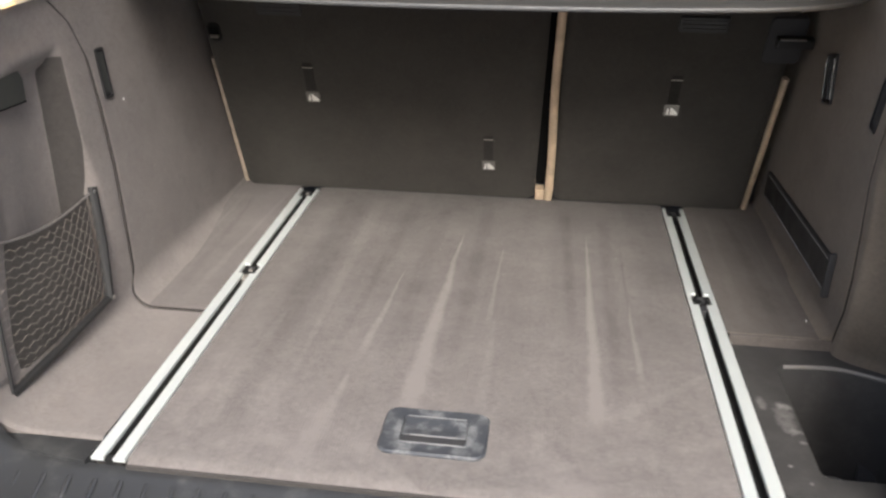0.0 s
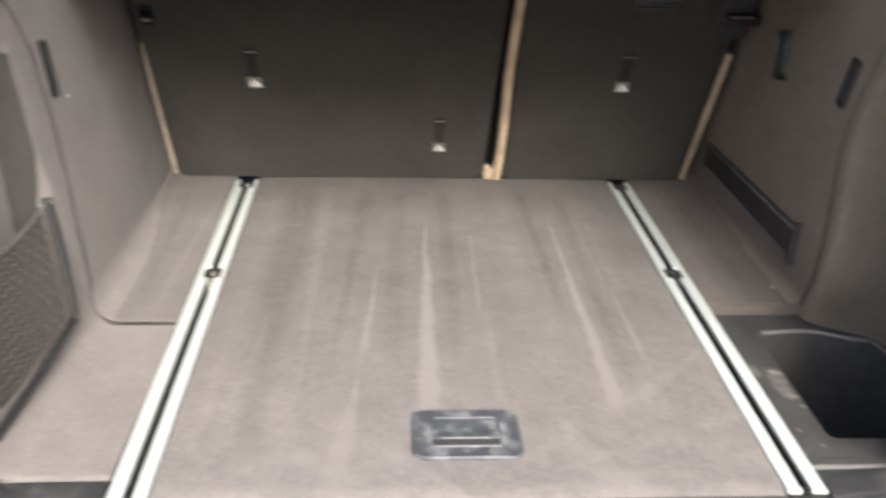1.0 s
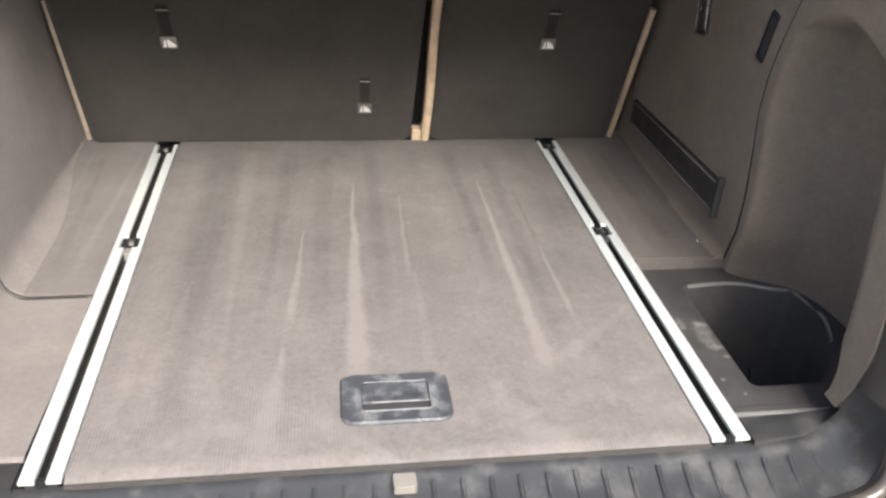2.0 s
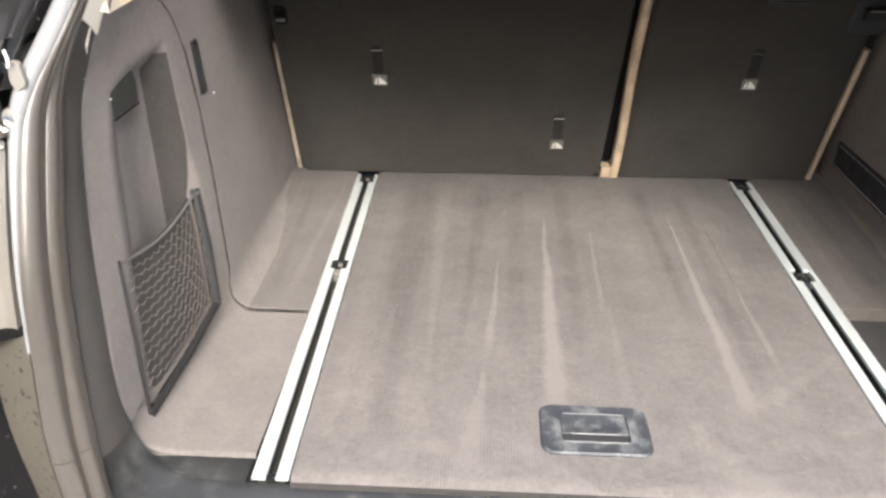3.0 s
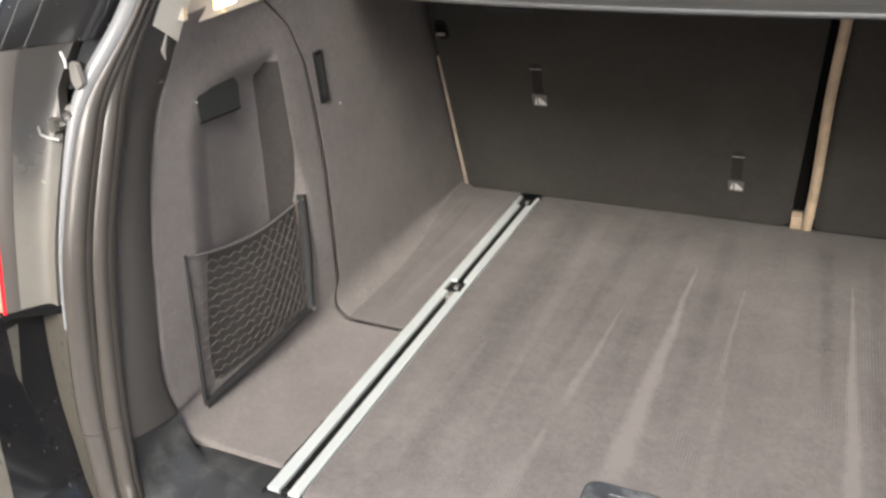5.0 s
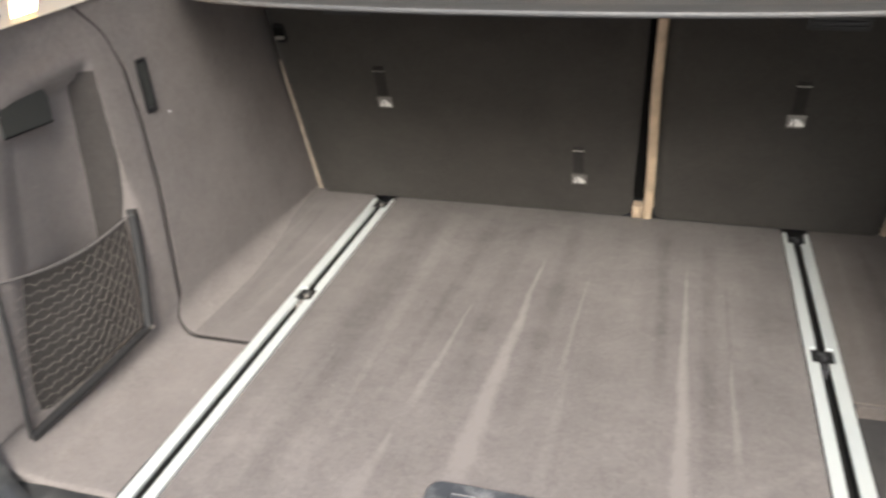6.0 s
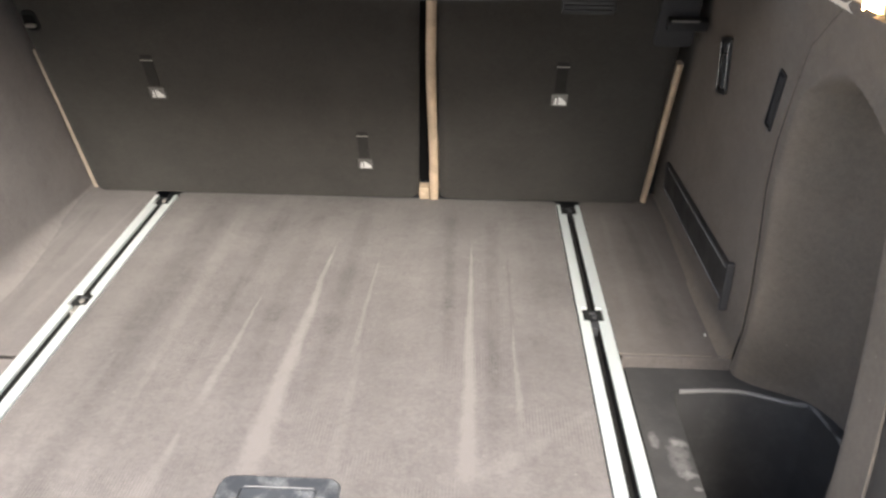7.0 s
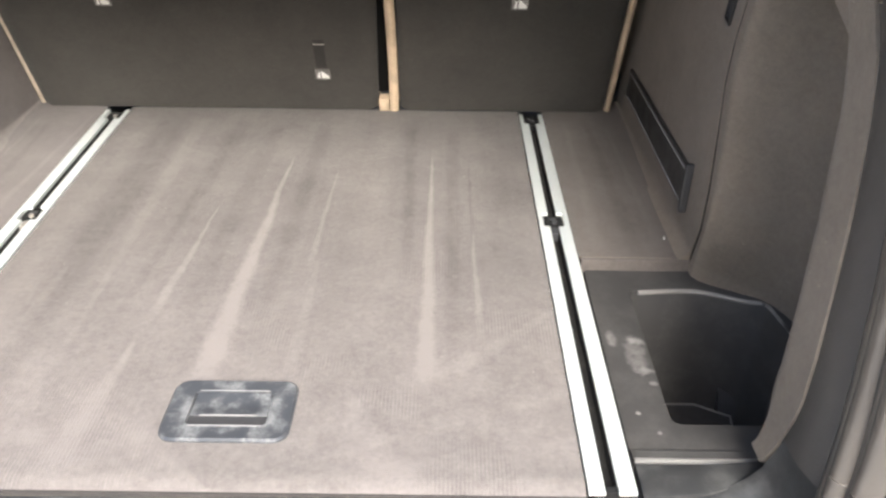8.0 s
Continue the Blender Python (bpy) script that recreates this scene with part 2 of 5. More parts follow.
STEEL = mat("worn_steel", (0.34, 0.32, 0.29), 0.5, 0.6)[0]
CHROME = metal("chrome", (0.75, 0.74, 0.70), 0.2)


def paint():
    m, n, l, b = mat("black_paint", (0.010, 0.010, 0.011), 0.09)
    nt = m.node_tree
    v = coords(nt)
    drops = noise_node(nt, v, 190, 2, 0.5)
    b.inputs["Coat Weight"].default_value = 0.15
    b.inputs["Coat Roughness"].default_value = 0.04
    b.inputs["Specular IOR Level"].default_value = 0.32
    dirt = ranged(nt, drops, 0.72, 0.76, 0, 0.7)
    film = math_node(nt, "MULTIPLY", ranged(nt, noise_node(nt, v, 6, 5), 0.4, 0.7), 0.03)
    fac = math_node(nt, "ADD", dirt, film, clamp=True)
    l.new(mix_color(nt, fac, (0.010, 0.010, 0.011), (0.22, 0.20, 0.17)), b.inputs["Base Color"])
    l.new(ranged(nt, fac, 0, 1, 0.09, 0.6), b.inputs["Roughness"])
    return m


PAINT = paint()
# paler than the black paint: the glint along the creases is in the colour
CREASE_GLINT = mat("crease_glint", (0.05, 0.05, 0.05), 0.12)[0]


def jamb_paint():
    """Black paint, film of road dust; ground reflections painted in as soft upright patches."""
    m, n, l, b = mat("film_sheen_paint", (0.03, 0.03, 0.032), 0.2)
    nt = m.node_tree
    v = coords(nt)
    soft = noise_node(nt, coords(nt, (16, 5, 2.5)), 1.0, 2, 0.4)
    patch = noise_node(nt, v, 22, 4, 0.6)
    film = math_node(nt, "ADD", math_node(nt, "MULTIPLY", soft, 0.88), math_node(nt, "MULTIPLY", patch, 0.12))
    film = ranged(nt, film, 0.42, 0.60)
    drops = ranged(nt, noise_node(nt, v, 190, 2, 0.5), 0.72, 0.77, 0, 0.7)
    col = mix_color(nt, film, (0.034, 0.031, 0.028), (0.140, 0.129, 0.110))
    l.new(mix_color(nt, drops, col, (0.24, 0.22, 0.18)), b.inputs["Base Color"])
    l.new(ranged(nt, film, 0, 1, 0.22, 0.5), b.inputs["Roughness"])
    b.inputs["Coat Weight"].default_value = 0.08
    b.inputs["Coat Roughness"].default_value = 0.08
    return m


JAMB = jamb_paint()
BORDER = plastic("lamp_border_plastic", (0.058, 0.050, 0.044), 0.35, grain=200, strength=0.05)


def dust_sheen_paint():
    m, n, l, b = mat("dust_sheen_paint", (0.2, 0.18, 0.15), 0.4)
    nt = m.node_tree
    v = coords(nt)
    spots = ranged(nt, noise_node(nt, v, 150, 2, 0.5), 0.62, 0.67)
    # tan base holds both dust and the ground's reflection
    base = mix_color(nt, noise_node(nt, v, 12, 4), (0.062, 0.056, 0.046), (0.100, 0.091, 0.074))
    l.new(mix_color(nt, spots, base, (0.02, 0.018, 0.016)), b.inputs["Base Color"])
    return m


DUST_SHEEN_PAINT = dust_sheen_paint()


def lens_red():
    """Red lamp moulding: backlit salmon put into the colour, with wavy darker contour lines."""
    m, n, l, b = mat("red_lens", (0.72, 0.03, 0.02), 0.08)
    nt = m.node_tree
    v = coords(nt)
    warp = noise_node(nt, v, 18, 2, 0.5)
    line = math_node(nt, "SINE", math_node(nt, "MULTIPLY", warp, 60.0))
    pale = noise_node(nt, v, 16, 2, 0.5)
    col = mix_color(nt, ranged(nt, pale, 0.35, 0.6), (0.80, 0.045, 0.03), (0.93, 0.30, 0.19))
    col = mix_color(nt, ranged(nt, line, 0.45, 1.0, 0, 0.40), col, (0.62, 0.05, 0.03))
    l.new(col, b.inputs["Base Color"])
    b.inputs["Coat Weight"].default_value = 1.0
    bump(nt, warp, 0.4, 0.006, b)
    return m


RED = lens_red()
RED_EDGE = mat("red_edge", (0.80, 0.02, 0.03), 0.15)[0]
CLEAR = mat("clear_lens", (0.85, 0.80, 0.76), 0.1)[0]
SILVER = mat("label_white", (0.80, 0.79, 0.76), 0.4, 0.2)[0]
LABEL = mat("label_grey", (0.16, 0.15, 0.14), 0.3, 0.4)[0]


def lamp_glow():
    m, n, l, b = mat("lamp_lens", (0.9, 0.85, 0.7), 0.4)
    b.inputs["Emission Color"].default_value = (1.0, 0.55, 0.20, 1)
    b.inputs["Emission Strength"].default_value = 75.0
    return m


GLOW = lamp_glow()


def glass():
    m, n, l, b = mat("window_glass", (0.75, 0.9, 0.82), 0.0)
    b.inputs["Transmission Weight"].default_value = 1.0
    b.inputs["IOR"].default_value = 1.1
    return m


GLASS = glass()


def ground_material():
    m, n, l, b = mat("drive_and_litter", (0.5, 0.48, 0.44), 0.9)
    nt = m.node_tree
    v = coords(nt)
    sep = n.new("ShaderNodeSeparateXYZ")
    l.new(v, sep.inputs[0])
    edge = math_node(nt, "MULTIPLY_ADD", sep.outputs[0], -0.9, sep.outputs[1])
    edge = math_node(nt, "MULTIPLY_ADD", noise_node(nt, v, 1.2, 3), 0.5, edge)
    soil = mix_color(nt, ranged(nt, noise_node(nt, v, 14, 5, 0.7), 0.35, 0.65), (0.80, 0.75, 0.60), (0.93, 0.90, 0.80))
    slab = mix_color(nt, noise_node(nt, v, 3, 6, 0.7), (0.80, 0.79, 0.77), (0.90, 0.89, 0.87))
    l.new(mix_color(nt, ranged(nt, edge, 5.9, 6.1), slab, soil), b.inputs["Base Color"])
    bump(nt, noise_node(nt, v, 60, 4), 0.4, 0.01, b)
    return m


GROUND = ground_material()


# ---- mesh helpers ----
def link(name, bm, material, smooth=False):
    bmesh.ops.recalc_face_normals(bm, faces=bm.faces)
    me = bpy.data.meshes.new(name)
    bm.to_mesh(me)
    bm.free()
    if smooth:
        me.polygons.foreach_set("use_smooth", [True] * len(me.polygons))
        me.set_sharp_from_angle(angle=radians(38))
    me.materials.append(material)
    return new(name, me)


def part(name, bm, material, parent, label="", smooth=False):
    ob = link(name, bm, material, smooth)
    ob.parent = parent
    ob.matrix_parent_inverse = parent.matrix_world.inverted()
    return tagged(ob, label)


def thing(name, label, category, at=(0, 0, 0), group="", kind=""):
    e = new(name)
    e.empty_display_size = 0.05
    e.matrix_world = Matrix.Translation(at)
    return tagged(e, label, category, group, kind)


def box(x0, x1, y0, y1, z0, z1, bevel=0.0, m=None, bm=None, seg=2):
    own = bmesh.new()
    bmesh.ops.create_cube(own, size=1.0, matrix=Matrix.Translation(((x0 + x1) / 2, (y0 + y1) / 2, (z0 + z1) / 2)) @ Matrix.Diagonal((x1 - x0, y1 - y0, z1 - z0, 1)))
    if bevel:
        bmesh.ops.bevel(own, geom=own.edges[:], offset=bevel, segments=seg, affect="EDGES", profile=0.6)
    if m:
        bmesh.ops.transform(own, matrix=m, verts=own.verts)
    return join(bm, own)


def join(bm, own):
    if bm is None:
        return own
    me = bpy.data.meshes.new("joined")
    own.to_mesh(me)
    own.free()
    bm.from_mesh(me)
    bpy.data.meshes.remove(me)
    return bm


def slab(outline, z0, z1, bevel=0.0, m=None, bm=None, seg=2):
    """A plate of the given outline, in x and y, from z0 to z1."""
    own = bmesh.new()
    low = [own.verts.new((x, y, z0)) for x, y in outline]
    f = own.faces.new(low)
    r = bmesh.ops.extrude_face_region(own, geom=[f])
    top = [g for g in r["geom"] if isinstance(g, bmesh.types.BMVert)]
    bmesh.ops.translate(own, verts=top, vec=(0, 0, z1 - z0))
    bmesh.ops.recalc_face_normals(own, faces=own.faces)
    if bevel:
        edges = [e for e in own.edges if all(abs(v.co.z - z1) < 1e-6 for v in e.verts)]
        bmesh.ops.bevel(own, geom=edges, offset=bevel, segments=seg, affect="EDGES", profile=0.6)
    if m:
        bmesh.ops.transform(own, matrix=m, verts=own.verts)
    return join(bm, own)


def rounded(x0, x1, y0, y1, r, n=5):
    pts = []
    for cx, cy, a in ((x1 - r, y1 - r, 0), (x0 + r, y1 - r, 90), (x0 + r, y0 + r, 180), (x1 - r, y0 + r, 270)):
        for k in range(n + 1):
            t = radians(a + 90 * k / n)
            pts.append((cx + r * math.cos(t), cy + r * math.sin(t)))
    return pts


def sheet(fn, nu, nv, bm=None):
    """A surface fn(u, v), u and v from 0 to 1."""
    own = bm or bmesh.new()
    rows = [[own.verts.new(fn(i / nu, j / nv)) for j in range(nv + 1)] for i in range(nu + 1)]
    for i in range(nu):
        for j in range(nv):
            own.faces.new((rows[i][j], rows[i + 1][j], rows[i + 1][j + 1], rows[i][j + 1]))
    return own


def shell(fn, nu, nv, back):
    """A surface fn(u, v) with a second one behind it, moved by back, and closed edges."""
    own = bmesh.new()
    back = Vector(back)
    front = [[own.verts.new(fn(i / nu, j / nv)) for j in range(nv + 1)] for i in range(nu + 1)]
    rear = [[own.verts.new(v.co + back) for v in row] for row in front]
    for i in range(nu):
        for j in range(nv):
            own.faces.new((front[i][j], front[i + 1][j], front[i + 1][j + 1], front[i][j + 1]))
            own.faces.new((rear[i][j], rear[i][j + 1], rear[i + 1][j + 1], rear[i + 1][j]))
    for i in range(nu):
        for j in (0, nv):
            own.faces.new((front[i][j], front[i + 1][j], rear[i + 1][j], rear[i][j]))
    for j in range(nv):
        for i in (0, nu):
            own.faces.new((front[i][j], front[i][j + 1], rear[i][j + 1], rear[i][j]))
    return own


def tube(path, r, sides=8, bm=None, closed=False):
    """A round cord along a path of places."""
    own = bm or bmesh.new()
    pts = [Vector(p) for p in path]
    rings = []
    for k, p in enumerate(pts):
        a, b = pts[max(k - 1, 0)], pts[min(k + 1, len(pts) - 1)]
        d = (b - a).normalized()
        side = d.cross(Vector((0.13, 0.21, 0.97)))
        side = (side if side.length > 0.05 else d.cross(Vector((1, 0, 0)))).normalized()
        up = side.cross(d)
        rad = r(k / (len(pts) - 1)) if callable(r) else r
        rings.append([own.verts.new(p + rad * (math.cos(t) * side + math.sin(t) * up)) for t in (2 * math.pi * i / sides for i in range(sides))])
    for a, b in zip(rings, rings[1:]):
        for i in range(sides):
            own.faces.new((a[i], a[(i + 1) % sides], b[(i + 1) % sides], b[i]))
    own.faces.new(rings[0])
    own.faces.new(rings[-1])
    return own


def round_poly(pts, r, n=4):
    out = []
    m = len(pts)
    for k in range(m):
        p, a, b = (Vector((*pts[i % m], 0)) for i in (k, k - 1, k + 1))
        da, db = (a - p).normalized(), (b - p).normalized()
        for i in range(n + 1):
            t = i / n
            q = (1 - t) ** 2 * (p + da * r) + 2 * t * (1 - t) * p + t * t * (p + db * r)
            out.append((q.x, q.y))
    return out


def scaled(pts, c, f):
    return [(c[0] + (x - c[0]) * f, c[1] + (y - c[1]) * f) for x, y in pts]


def loft(loops, cap=True):
    bm = bmesh.new()
    rows = [[bm.verts.new(p) for p in loop] for loop in loops]
    n = len(rows[0])
    for a, b in zip(rows, rows[1:]):
        for i in range(n):
            bm.faces.new((a[i], a[(i + 1) % n], b[(i + 1) % n], b[i]))
    if cap:
        bm.faces.new(rows[-1])
    return bm


def smooth_step(a, b, v):
    t = min(max((v - a) / (b - a), 0.0), 1.0)
    return t * t * (3 - 2 * t)


def lerp(a, b, t):
    return a + (b - a) * t


def table(knots, v):
    """Smooth value between (key, value) knots."""
    if v <= knots[0][0]:
        return knots[0][1]
    for (a, p), (b, q) in zip(knots, knots[1:]):
        if v <= b:
            t = (v - a) / (b - a)
            return p + (q - p) * t
    return knots[-1][1]


def spline(knots, t):
    """Catmull-Rom through 3D knots, t from 0 to 1."""
    n = len(knots) - 1
    f = min(max(t, 0.0), 1.0) * n
    k = min(int(f), n - 1)
    f -= k
    p = [Vector(knots[min(max(k + i, 0), n)]) for i in (-1, 0, 1, 2)]
    return 0.5 * (2 * p[1] + (p[2] - p[0]) * f + (2 * p[0] - 5 * p[1] + 4 * p[2] - p[3]) * f * f + (3 * p[1] - p[0] - 3 * p[2] + p[3]) * f ** 3)


# ---- ground ----
GROUND_Z = -0.75
g = bmesh.new()
bmesh.ops.create_grid(g, x_segments=24, y_segments=24, size=300, matrix=Matrix.Translation((0, 0, GROUND_Z)))
tagged(link("ground", g, GROUND), "pale concrete drive with leaf-strewn soil beyond it", "ground", kind="structure")

# unseen wall added behind the camera: it closes the drive and blocks low sky
SKY_SCREEN = plastic("sky_screen", (0.30, 0.27, 0.22), 0.9, 0.4, (0.36, 0.33, 0.29), grain=60, scale=3)
tagged(link("low_sky_screen", box(-9, 9, -5.3, -5.0, GROUND_Z, 1.75, 0.02), SKY_SCREEN), "unseen plain brown wall added behind the camera to block low sky", "wall", kind="structure")

# ---- load floor ----
SEAT_SLOPE = 0.385
SEAT_Y = 0.950


def rail_in(sx, y):
    """Half-width at the inner edge of a lashing rail."""
    return 0.3745 if sx > 0 else 0.371 + 0.0185 * y


def rail_out(sx, y):
    """Half-width at the outer edge of a lashing rail."""
    return 0.4235 - 0.004 * y if sx > 0 else 0.4165 + 0.019 * y


def floor_panel(u, v):
    y = lerp(0.0, 0.952, v)
    x = lerp(0.001 - rail_in(-1, y), rail_in(1, y) - 0.001, u)
    z = -0.005 * (1 - smooth_step(0, 0.006, y)) ** 2 - 0.001 * smooth_step(0.945, 0.952, y)
    z += 0.0008 * math.sin(9 * x + 3) * math.sin(7 * y)
    return (x, y, z)


f = link("floor", shell(floor_panel, 60, 90, (0, 0, -0.03)), FLOOR_CARPET, True)
tagged(f, "grey needle-felt boot floor panel with pale brush streaks", "floor", kind="structure")
# dark strip between the floor panel's front edge and the sill
e = link("floor_front_strip", box(-0.370, 0.375, -0.0035, 0.0005, -0.03, -0.0050, 0.001), DARK_FELT)
tagged(e, "dark strip under the front edge of the boot floor panel", "trim", kind="structure")
u = link("floor_underside", box(-0.72, 0.72, 0.0, 1.0, -0.34, -0.335), VOID)
tagged(u, "dark steel under the boot floor", "floor", kind="structure")


# ---- side trims ----
def wall_x(y, z):
    """Half width of the boot at the trim."""
    x = 0.557 + 0.06 * z
    return x + 0.024 * smooth_step(0.50, 0.95, y) * (1 - 1.5 * z)


def profile(s, radius, top, y, fn, sx=-1):
    """Half-width and height along the trim: over the floor, round the fold, up the wall."""
    a, b = 0.22, 0.36
    if s < a:
        return lerp(rail_out(sx, y) + 0.001, fn(y, 0) - radius, s / a), 0.0
    if s < b:
        t = (s - a) / (b - a) * math.pi / 2
        return fn(y, 0) - radius + radius * math.sin(t), radius * (1 - math.cos(t))
    z = lerp(radius, top, (s - b) / (1 - b))
    return fn(y, z) - fn(y, radius) + fn(y, 0), z


SEAM = [(0.0, 0.370), (0.02, 0.378), (0.05, 0.404), (0.12, 0.412), (0.23, 0.422), (0.32, 0.421), (0.40, 0.414), (0.46, 0.388), (0.50, 0.346), (0.53, 0.31)]
SEAM_RIGHT = [(0.0, 0.420), (0.03, 0.412), (0.06, 0.404), (0.12, 0.404), (0.19, 0.414), (0.26, 0.427), (0.32, 0.424), (0.37, 0.412), (0.45, 0.385), (0.50, 0.328), (0.53, 0.29)]
EDGE = [(0.0, 0.036), (0.02, 0.030), (0.05, 0.026), (0.10, 0.022), (0.15, 0.030), (0.20, 0.044), (0.25, 0.056), (0.30, 0.072), (0.35, 0.093), (0.40, 0.118), (0.45, 0.153), (0.53, 0.178)]
EDGE_X = [(0.0, 0.550), (0.02, 0.557), (0.05, 0.565), (0.10, 0.570), (0.15, 0.573), (0.20, 0.578), (0.25, 0.581), (0.30, 0.585), (0.35, 0.591), (0.40, 0.593), (0.45, 0.592), (0.53, 0.562)]


def wall_x_right(y, z):
    return 0.579 + 0.004 * z


def trim_x(y, z):
    """Half-width at the carpet face of the upper wall."""
    return wall_x(y, z) - 0.0027


def front_trim(sx):
    wide = wall_x if sx < 0 else wall_x_right

    def fn(u, v):
        top = 0.53
        fold = 0.045 if sx < 0 else 0.022
        x, z = profile(v, fold, top, 0.43, wide, sx)
        if sx < 0:
            y0 = table(SEAM, z) if z > 0 else 0.370
        else:
            y0 = table(SEAM_RIGHT, z) if z > 0 else 0.424
        y = lerp(y0 + 0.0018, 1.0, u ** 1.5)
        x, z = profile(v, lerp(fold, 0.008, smooth_step(0.55, 0.93, y)), top, y, wide, sx)
        lip = (0.002 if sx < 0 else 0.0005) * (1 - smooth_step(0, 0.003, y - y0 - 0.0018))
        if v > 0.3:
            x += lip
        else:
            z -= lip
        return (sx * x, y, z)
    return shell(fn, 70, 70, (sx * 0.012, 0, -0.012))


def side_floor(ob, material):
    """The level strip beside the rail is covered in floor felt, toned per side."""
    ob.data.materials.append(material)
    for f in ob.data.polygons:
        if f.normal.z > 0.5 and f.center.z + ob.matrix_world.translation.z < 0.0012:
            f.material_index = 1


def ramp_start(z):
    return 0.326 + 0.12 * (z - 0.27)


def ramp_end(z):
    return 0.372 - 0.016 * smooth_step(0.20, 0.30, z)


def left_recess(y, z):
    """Depth of the pocket pressed into the trim behind the net."""
    left = table([(0.0, 0.098), (0.22, 0.140), (0.35, 0.172), (0.43, 0.21)], z) + 0.004
    top = 0.418 + 0.05 * (y - 0.2)
    side = smooth_step(left - 0.022, left + 0.034, y)
    far = 1 - smooth_step(0.0, 1.0, (y - ramp_start(z)) / (ramp_end(z) - ramp_start(z)))
    up = 1 - smooth_step(top - 0.034, top + 0.010, z)
    low = smooth_step(0.03, 0.075, z)
    deep = lerp(0.012, 0.037, smooth_step(left, ramp_start(z), y))
    return deep * side * far * up * low


def aft_x(y, z):
    """Half-width of the rear trim panel with its recess."""
    return lerp(0.567 + 0.055 * z, 0.5543 + 0.06 * z, smooth_step(0.25, 0.40, y)) + left_recess(y, z)


def left_aft(u, v):
    top = 0.512
    def wide(y, z):
        return 0.570 + 0.055 * z
    x, z = profile(v, 0.055, top, 0.2, wide)
    xf, zf = profile(v, 0.045, 0.53, 0.4, wall_x)
    on_floor = v < 0.22
    ye = 0.036 if on_floor else table(EDGE, z)
    ys = 0.370 if on_floor else table(SEAM, z)
    y = lerp(ye, ys - 0.0018, u)
    blend = smooth_step(0.0, 0.11, y - ye)
    if not on_floor:
        x = lerp(min(table(EDGE_X, z), x + 0.02) if z > 0.05 else x, x, blend)
    join_up = smooth_step(0.25, 0.36 if on_floor else 0.40, y)
    x, z = lerp(x, xf, join_up), lerp(z, zf, join_up)
    if not on_floor:
        x += left_recess(y, z)
    near_seam = 0.005 * (1 - smooth_step(0, 0.006, ys - 0.0018 - y))
    near_edge = 0.003 * (1 - smooth_step(0, 0.006, y - ye))
    if v > 0.3:
        x += near_seam + near_edge
    else:
        z -= near_seam + near_edge
    return (-x, y, z)


wl = thing("wall_left", "grey carpeted side trim with a moulded recess", "trim panel", (-0.56, 0.5, 0), kind="structure")
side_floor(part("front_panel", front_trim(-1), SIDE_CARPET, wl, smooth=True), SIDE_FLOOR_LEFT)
part("rear_panel", shell(left_aft, 110, 110, (-0.012, 0, -0.012)), SIDE_CARPET, wl, smooth=True)
# band over the recess ramp, darker than the panel round it
part("recess_band", shell(lambda u, v: (lambda y, z: (-(aft_x(y, z) - 0.0022 + 0.003 * (1 - smooth_step(0, 0.25, min(u, 1 - u, 2 * v)))), y, z))(lerp(ramp_start(lerp(0.10, 0.405, v)) - 0.001, 0.356 - 0.022 * (1 - smooth_step(0.12, 0.245, lerp(0.10, 0.416, v))), u), lerp(0.10, 0.416, v)), 14, 30, (-0.004, 0, 0)), DARK_FELT, wl, "darker felt band in the recess", True)
part("seam_backing", shell(lambda u, v: (lambda p: (-(p[0] + 0.0075), table(SEAM, p[1]) + lerp(-0.006, 0.006, u), p[1] - 0.004))(profile(v, 0.045, 0.52, 0.4, wall_x)), 2, 60, (-0.002, 0, -0.002)), VOID, wl)
joint = [profile(k / 70, 0.045, 0.52, 0.4, wall_x) for k in range(71)]
part("seam_joint", tube([(-(x + 0.0006 * (k > 18)), table(SEAM, z) if z > 0 else 0.370, z - 0.0006 * (k <= 25)) for k, (x, z) in enumerate(joint)], 0.0009, 6), VOID, wl, "dark joint between the trim panels")

# right: recessed bay over the open tray
BAY = [(0.581, 0.418), (0.583, 0.404), (0.600, 0.388), (0.636, 0.369), (0.668, 0.350), (0.690, 0.305), (0.698, 0.24), (0.696, 0.17), (0.676, 0.125), (0.640, 0.112)]


def right_bay(u, v):
    z = lerp(-0.022, 0.512, v)
    bay = spline([(x, y, 0) for x, y in BAY], u)
    ys = table(SEAM_RIGHT, max(z, 0)) - 0.0022
    ye = table(EDGE, z) + 0.056
    flat_y = lerp(ys, ye, u)
    flat_x = lerp(wall_x_right(ys, max(z, 0)), table(EDGE_X, max(z, 0)) + 0.004, u)
    top = 0.440 - 0.18 * (u - 0.45) ** 2
    deep = 1 - smooth_step(top - 0.040, top, z)
    y_fit = ys + (bay.y - 0.418) * (ys - ye) / (0.418 - 0.112)
    margin = lerp(0.010, 0.032, smooth_step(0.02, 0.2, z))
    bay.x = 0.581 + (bay.x - 0.581) * smooth_step(0.5 * margin, 1.5 * margin, ys - y_fit)
    return (lerp(flat_x, bay.x, deep), lerp(flat_y, y_fit, deep), z)


